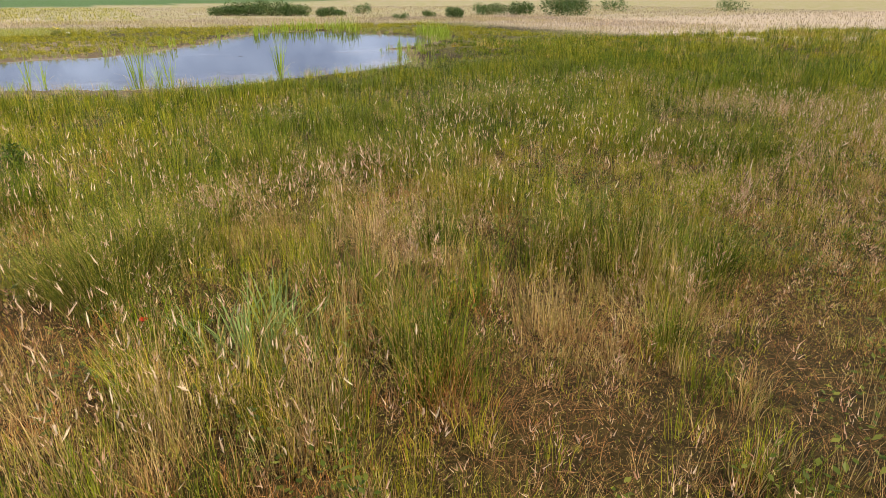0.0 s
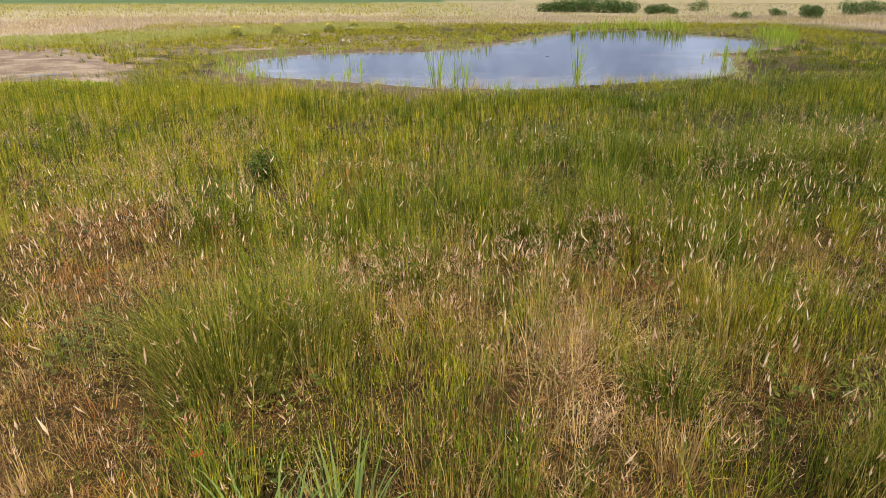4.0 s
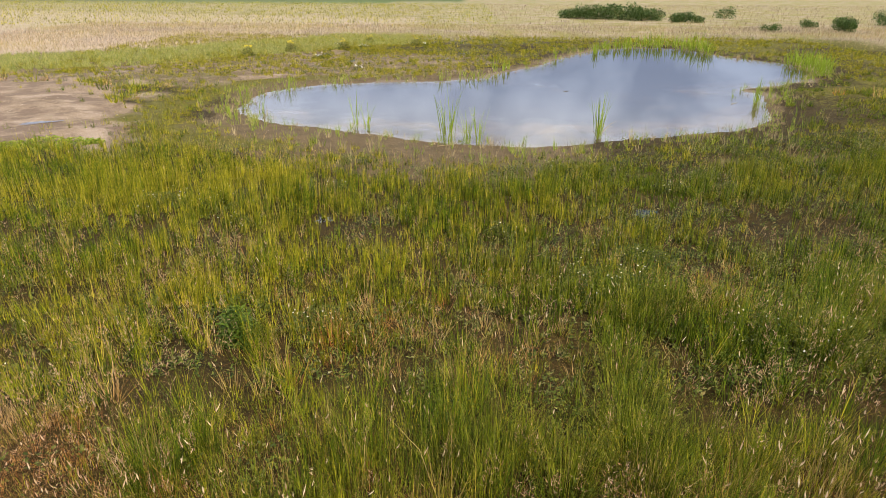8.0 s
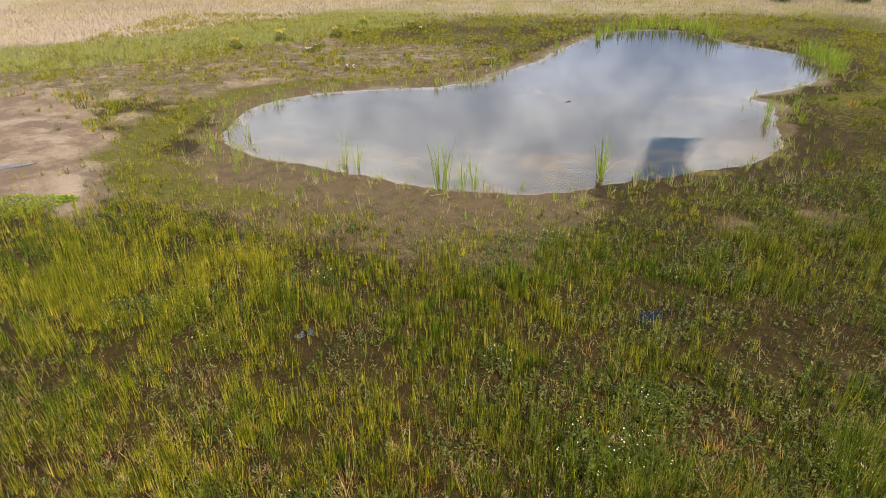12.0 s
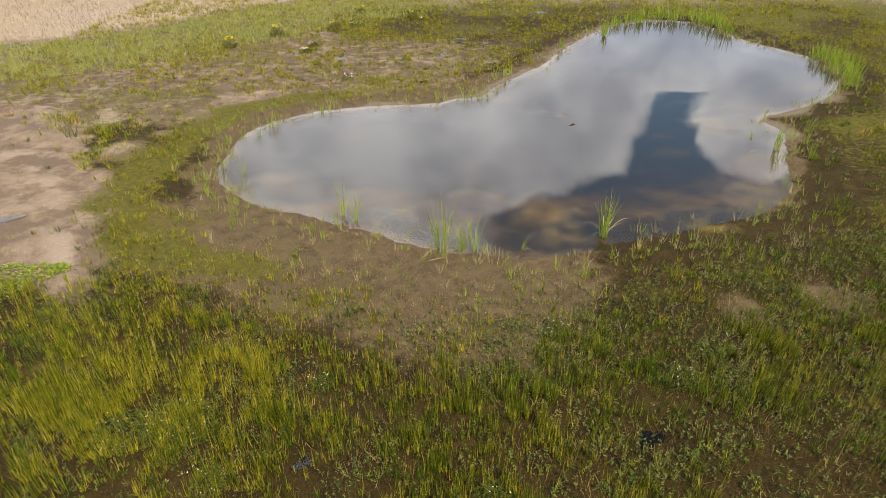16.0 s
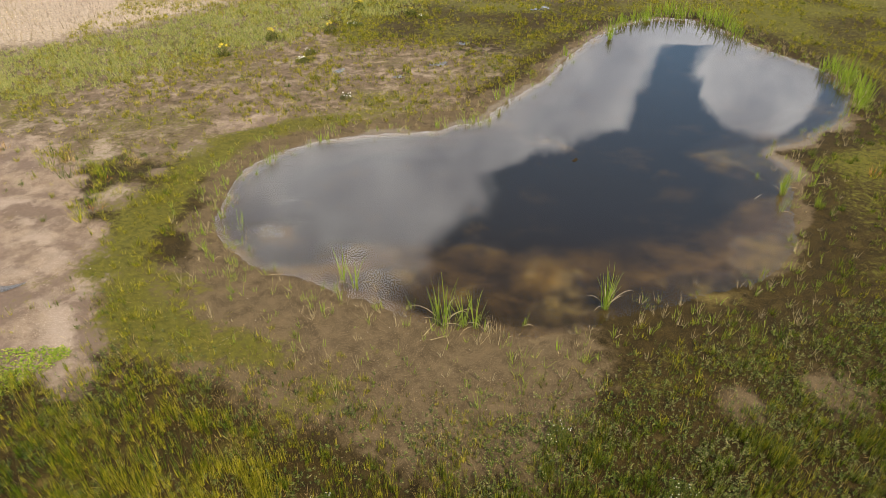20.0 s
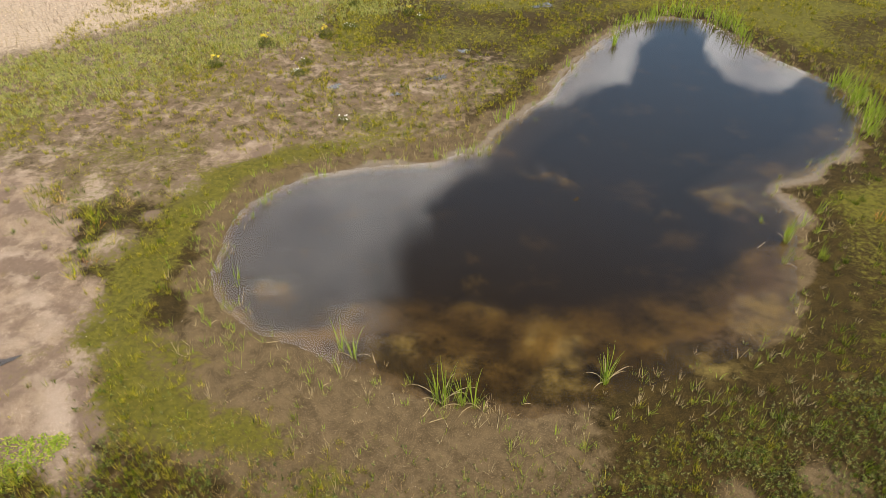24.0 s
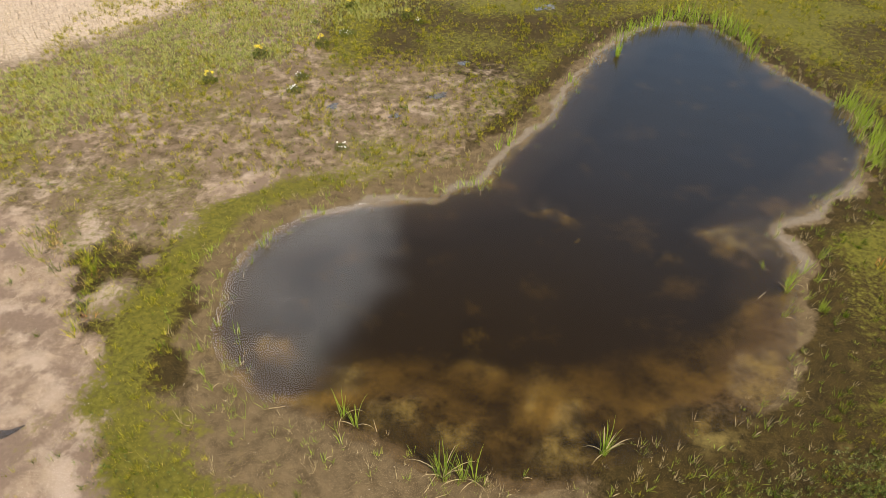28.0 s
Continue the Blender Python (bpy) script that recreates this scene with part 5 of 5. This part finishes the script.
part("foliage", foliage("foliage", 0.19, 0.42, 1000, M_WILLOW, 0.06), sapling, "crowded narrow leaves")


def flower_clump(x, y, r, tall, count, label, head=RAYS, sub=EYE_DISC):
    e = thing("white_flower_clump", x, y, label, "flowers", "white flowers in the meadow", turn=pick.uniform(0, 360))
    part("foliage", pick.choice(CUSHIONS), e, "small green feathery leaves", Matrix.Diagonal((r / 0.33, r / 0.33, tall / 0.27, 1)))
    for k in range(count):
        a, q = pick.uniform(0, 360), r * math.sqrt(pick.random())
        h = tall * pick.uniform(0.6, 1.1)
        px, py = q * math.cos(radians(a)), q * math.sin(radians(a))
        part("stem", STALK, e, m=pose(px, py, 0) @ Matrix.Diagonal((0.5, 0.5, h, 1)))
        f = part("flower", head, e, "white petals", pose(px, py, h, pick.gauss(0, 22), pick.gauss(0, 22), a))
        if sub:
            part("flower_eye", sub, f, "yellow eye", pose(0, 0, 0.004))
    return e


for x, y, r, tall, count in ((1.95, -8.45, 0.42, 0.26, 22), (2.45, -8.55, 0.32, 0.26, 12), (-1.05, -9.35, 0.34, 0.22, 20), (3.4, -9.7, 0.5, 0.34, 20), (4.0, -9.6, 0.4, 0.32, 10), (-1.75, -4.65, 0.26, 0.14, 12),
                             (2.3, -3.1, 0.30, 0.20, 20), (4.25, -4.25, 0.28, 0.18, 14), (2.8, -7.6, 0.42, 0.22, 12), (1.0, -6.7, 0.26, 0.2, 9), (-4.5, -5.8, 0.55, 0.2, 30), (-3.7, -5.6, 0.5, 0.2, 24),
                             (-2.9, -6.6, 0.35, 0.2, 12), (-3.9, -10.5, 0.3, 0.2, 10)):
    flower_clump(x, y, r, tall, count, "clump of small white daisies over feathery green leaves")
for x, y, r, count in ((-7.0, 17.4, 0.30, 12), (-5.5, 23.1, 0.40, 14), (-7.3, 24.3, 0.3, 9), (-1.9, 24.6, 0.3, 7), (-4.3, 13.1, 0.3, 9), (-6.9, 18.6, 0.3, 5)):
    flower_clump(x, y, r, 0.22, count, "pale cream-flowered clump on bare soil", UMBEL, None)


def ragwort(x, y, tall, wide, stems):
    e = thing("ragwort", x, y, "bushy ragwort with yellow flower heads on bare soil", "flowers", "yellow ragworts", turn=pick.uniform(0, 360))
    part("foliage", CUSHIONS[1], e, "ragged green leaves", Matrix.Diagonal((wide / 0.26, wide / 0.26, tall * 0.8 / 0.3, 1)))
    for k in range(stems):
        a, tip, h = pick.uniform(0, 360), pick.uniform(0, 26), tall * pick.uniform(0.75, 1.05)
        m = pose(0, 0, 0, 0, 0, a) @ pose(0, 0, 0, 0, tip, 0)
        part("stem", STALK, e, m=m @ Matrix.Diagonal((1.3, 1.3, h, 1)))
        for q in range(9):
            b, r = pick.uniform(0, 6.28), 0.07 * math.sqrt(pick.random())
            part("flower_head", GOLD, e, m=m @ pose(r * math.cos(b), r * math.sin(b), h + pick.uniform(-0.02, 0.03)) @ Matrix.Scale(pick.uniform(1.0, 1.7), 4))


for x, y, tall, wide, stems in ((-10.85, 17.95, 0.55, 0.36, 10), (-9.2, 20.5, 0.62, 0.40, 14), (-6.5, 21.7, 0.60, 0.36, 11), (-5.7, 26.4, 0.5, 0.3, 8), (-2.6, 25.2, 0.5, 0.35, 4)):
    ragwort(x, y, tall, wide, stems)


def poppy(x, y, tall):
    e = thing("poppy", x, y, "single scarlet poppy flower among dry grass", "flower")
    part("stem", STALK, e, m=Matrix.Diagonal((0.6, 0.6, tall, 1)))
    petal = leaf_shape("petal", M_RED, 0.034, 0.046, 0.5)
    for k in range(5):
        part("petal", petal, e, m=pose(0, 0, tall, 0, -30, 72 * k))


def rush_clump(x, y, r, tall, count, mat, label):
    """A dense clump of thin stems that spread like a fountain, with small brown florets among their tips."""
    e = thing("rush_clump", x, y, label, "rushes", "rush clumps in the meadow")
    a, k = rng.uniform(0, 2 * np.pi, count), np.sqrt(rng.random(count))
    px, py = 0.55 * r * k * np.cos(a), 0.55 * r * k * np.sin(a)
    high = tall * rng.uniform(0.45, 1.05, count)
    lean = k * 0.75 * r / tall * rng.uniform(0.4, 1.8, count) + 0.04
    v, f = blades(px, py, high, rng.uniform(0.0022, 0.0042, count), lean, base=np.zeros(count), head=a + rng.normal(0, 0.35, count))
    tagged(part("foliage", quick_mesh("foliage", v, f, mat), e, "thin upright stems"), kind="stuff")
    own = rng.integers(0, count, count)
    u = rng.uniform(0.75, 1.0, count)
    fx, fy = px[own] + np.cos(a[own]) * lean[own] * high[own] * u, py[own] + np.sin(a[own]) * lean[own] * high[own] * u
    v, f = blades(fx, fy, rng.uniform(0.006, 0.016, count), rng.uniform(0.004, 0.008, count), rng.uniform(0.2, 1.5, count), base=high[own] * u * 0.95, segments=1)
    tagged(part("seed_haze", quick_mesh("seed_haze", v, f, M_FLORET), e, "small brown florets"), kind="stuff")
    return e


for x, y, r, tall, count in ((-0.95, -13.65, 0.62, 0.70, 1100), (-0.50, -13.35, 0.45, 0.62, 600), (-1.35, -13.4, 0.35, 0.55, 350), (2.4, -14.3, 0.40, 0.60, 450)):
    rush_clump(x, y, r, tall, count, M_SEDGE, "dense dome of olive sedge with fine brown florets")
for x, y, r, tall, count in ((0.5, -15.4, 0.28, 0.50, 420), (1.35, -13.9, 0.32, 0.52, 420), (1.75, -11.4, 0.42, 0.66, 600), (1.15, -11.65, 0.32, 0.60, 420), (0.45, -10.6, 0.36, 0.52, 400), (2.3, -9.2, 0.42, 0.50, 450), (3.9, -9.9, 0.48, 0.62, 500), (0.35, -11.3, 0.32, 0.55, 380), (-0.05, -12.35, 0.34, 0.58, 420),
                             (1.8, -15.9, 0.22, 0.40, 260), (3.0, -15.2, 0.34, 0.48, 380), (2.4, -12.1, 0.34, 0.58, 380), (1.9, -10.1, 0.36, 0.52, 380), (4.6, -8.9, 0.5, 0.55, 500), (4.2, -9.4, 0.4, 0.5, 400), (5.2, -9.1, 0.5, 0.55, 450), (5.8, -8.6, 0.5, 0.5, 420), (3.4, -9.5, 0.4, 0.5, 380), (6.4, -9.2, 0.5, 0.55, 420), (2.8, -8.9, 0.38, 0.45, 350), (4.9, -8.3, 0.4, 0.45, 350), (5.9, -13.0, 0.5, 0.6, 450), (1.8, -10.8, 0.4, 0.55, 400)):
    rush_clump(x, y, r, tall, count, M_DEEP, "tall dark green clump of rushes in dry grass")

for x, y, r, tall in ((-8.3, -1.65, 0.42, 0.12), (-8.9, -1.9, 0.55, 0.14), (-9.4, -2.3, 0.45, 0.12), (-8.6, -2.25, 0.35, 0.10), (-8.0, -1.4, 0.22, 0.08)):
    e = thing("creeping_herb", x, y, "bright green creeping herb at the edge of bare sand", "herb", "creeping herbs by the sand", turn=pick.uniform(0, 360))
    part("foliage", foliage("foliage", r, tall, int(900 * r), M_REED, 0.075), e, "small bright green leaves")

poppy(-0.82, -14.42, 0.16)

# broad-bladed green tussock beside the poppy
TUSSOCK = [strip_leaf("tussock_blade", M_TUSSOCK, w, b, droop=d) for w, b, d in ((0.011, 0.35, 0.15), (0.010, 0.55, 0.3), (0.012, 0.2, 0.0))]
for x, y, tall, count in ((-0.35, -14.95, 0.50, 34), (-0.15, -14.75, 0.44, 22), (-0.5, -14.75, 0.42, 18), (0.0, -14.95, 0.40, 18)):
    e = thing("grass_tussock", x, y, "fresh green tussock of broad-bladed grass", "grass", turn=pick.uniform(0, 360))
    for k in range(count):
        a, r, s = pick.uniform(0, 360), 0.12 * math.sqrt(pick.random()), tall * pick.uniform(0.6, 1.1)
        part("blade", pick.choice(TUSSOCK), e, m=pose(r * math.cos(radians(a)), r * math.sin(radians(a)), 0, pick.gauss(0, 8), pick.uniform(0, 22), a) @ Matrix.Diagonal((s, 1, s, 1)))


# ---- bushes beyond the pond ----
def bush(x, y, wide, tall, label, group="bushes beyond the pond", limbs=7, leaves=2200):
    e = thing("bush", x, y, label, "bush", group, 0.05, pick.uniform(0, 360))
    tops = []
    for k in range(limbs):
        a, h = 360 * k / limbs + pick.uniform(-20, 20), tall * pick.uniform(0.45, 0.85)
        reach_out = wide * 0.42 * pick.uniform(0.4, 1.0)
        lean = math.degrees(math.atan2(reach_out, h))
        part("limb", rod("limb", M_STEM, 0.03, 6), e, m=pose(0, 0, 0, 0, 0, a) @ pose(0, 0, 0, 0, lean, 0) @ Matrix.Diagonal((1, 1, math.hypot(h, reach_out), 1)))
        tops.append((reach_out * math.cos(radians(a)), reach_out * math.sin(radians(a)), h))
    tops = np.array(tops)
    own = tops[rng.integers(0, limbs, leaves)]
    d = rng.normal(0, 1, (leaves, 3))
    d /= np.linalg.norm(d, axis=1)[:, None]
    own = own * np.array([1, 1, 0.62])
    c = own + d * (rng.random((leaves, 1)) ** 0.4) * np.array([wide * 0.26, wide * 0.26, tall * 0.42])
    c[:, 2] = np.abs(c[:, 2]) + 0.04
    size = rng.uniform(0.04, 0.09, leaves) * (0.6 + wide * 0.2)
    u = rng.normal(0, 1, (leaves, 3))
    w = rng.normal(0, 1, (leaves, 3))
    u, w = (q / np.linalg.norm(q, axis=1)[:, None] * size[:, None] for q in (u, w))
    v = np.stack([c - u, c + w * 0.6, c + u, c - w * 0.6], 1)
    part("crown", quick_mesh("crown", v.reshape(-1, 3), np.arange(4 * leaves).reshape(-1, 4), M_BUSH), e, "dense dark green leaves")


for x, y, wide, tall in ((12.9, 58.5, 4.0, 1.3), (15.0, 57.6, 4.4, 1.8), (17.4, 56.8, 4.6, 2.1), (19.6, 55.6, 4.0, 1.6), (23.0, 53.4, 2.6, 1.2)):
    bush(x, y, wide, tall, "low dark green bush in the pale meadow")
for x, y, wide, tall in ((47.6, 43.0, 4.4, 3.4), (51.0, 44.0, 4.2, 3.0), (44.6, 46.5, 3.8, 1.9), (41.8, 48.5, 3.6, 1.6), (31.6, 39.2, 2.2, 1.3)):
    bush(x, y, wide, tall, "dark green bush standing in dry grass")
for x, y, wide, tall in ((26.0, 40.0, 1.6, 0.8), (31.0, 44.0, 1.8, 0.9), (36.0, 47.0, 2.0, 1.1), (24.0, 52.0, 1.6, 0.9), (30.0, 60.0, 2.6, 1.5), (64.0, 62.0, 5.0, 2.4), (70.0, 58.0, 5.0, 2.2), (84.0, 48.0, 5.0, 2.2)):
    bush(x, y, wide, tall, "small brownish green bush in the far meadow", "far bushes", 6, 800)


# ---- puddles and driftwood ----
M_PUDDLE = water_material("puddle_water", (0.35, 0.33, 0.30))


def puddle(x, y, long, wide, turn):
    verts = [(0, 0, 0)]
    for k in range(28):
        a = 2 * math.pi * k / 28
        r = 1 + 0.22 * math.sin(3 * a + x) + 0.14 * math.sin(5 * a + y) + 0.08 * math.sin(9 * a)
        verts.append((long / 2 * r * math.cos(a), wide / 2 * r * math.sin(a), 0))
    me = quick_mesh("puddle", np.array(verts), np.array([(0, 1 + k, 1 + (k + 1) % 28) for k in range(28)]), M_PUDDLE)
    ob = new("puddle", me)
    spread = [(x + verts[k][0], y + verts[k][1]) for k in range(0, 29, 3)]
    top = sum(float(height(np.array([a]), np.array([b]))[0]) for a, b in spread) / len(spread)
    ob.matrix_basis = pose(x, y, top + 0.012, 0, 0, turn)
    return tagged(ob, "shallow puddle of dark water on mud", "puddle", kind="structure")


for x, y, long, wide, turn in ((-0.7, 17.1, 0.9, 0.45, 20), (0.4, 20.2, 0.6, 0.4, 10), (4.8, 26.7, 1.3, 0.6, 30), (-5.1, 16.1, 0.6, 0.4, 60), (-10.6, 0.6, 0.9, 0.28, 30), (3.35, -5.6, 0.5, 0.26, 40), (-2.4, 15.4, 0.5, 0.3, 20), (-1.7, -6.2, 0.3, 0.2, 40)):
    puddle(x, y, long, wide, turn)

TWIG = rod("twig", M_DRY, 0.008, 5)
for x, y, long, turn in ((-6.26, 6.2, 0.42, 100), (-1.9, 10.2, 0.5, 70), (-1.8, 10.15, 0.35, 120), (-0.35, -0.35, 0.55, 60), (-0.2, -0.5, 0.4, 20), (-1.6, 1.15, 0.35, 110), (9.3, 5.9, 0.4, 40), (1.3, -0.6, 0.3, 80), (-4.4, 1.7, 0.4, 10)):
    z = max(float(height(np.array([x]), np.array([y]))[0]), 0.0)
    ob = new("twig", TWIG)
    ob.matrix_basis = pose(x, y, z + 0.008, 0, 88, turn) @ Matrix.Diagonal((1, 1, long, 1))
    tagged(ob, "pale dry reed stalk lying at the water's edge", "twig", "twigs at the shore")
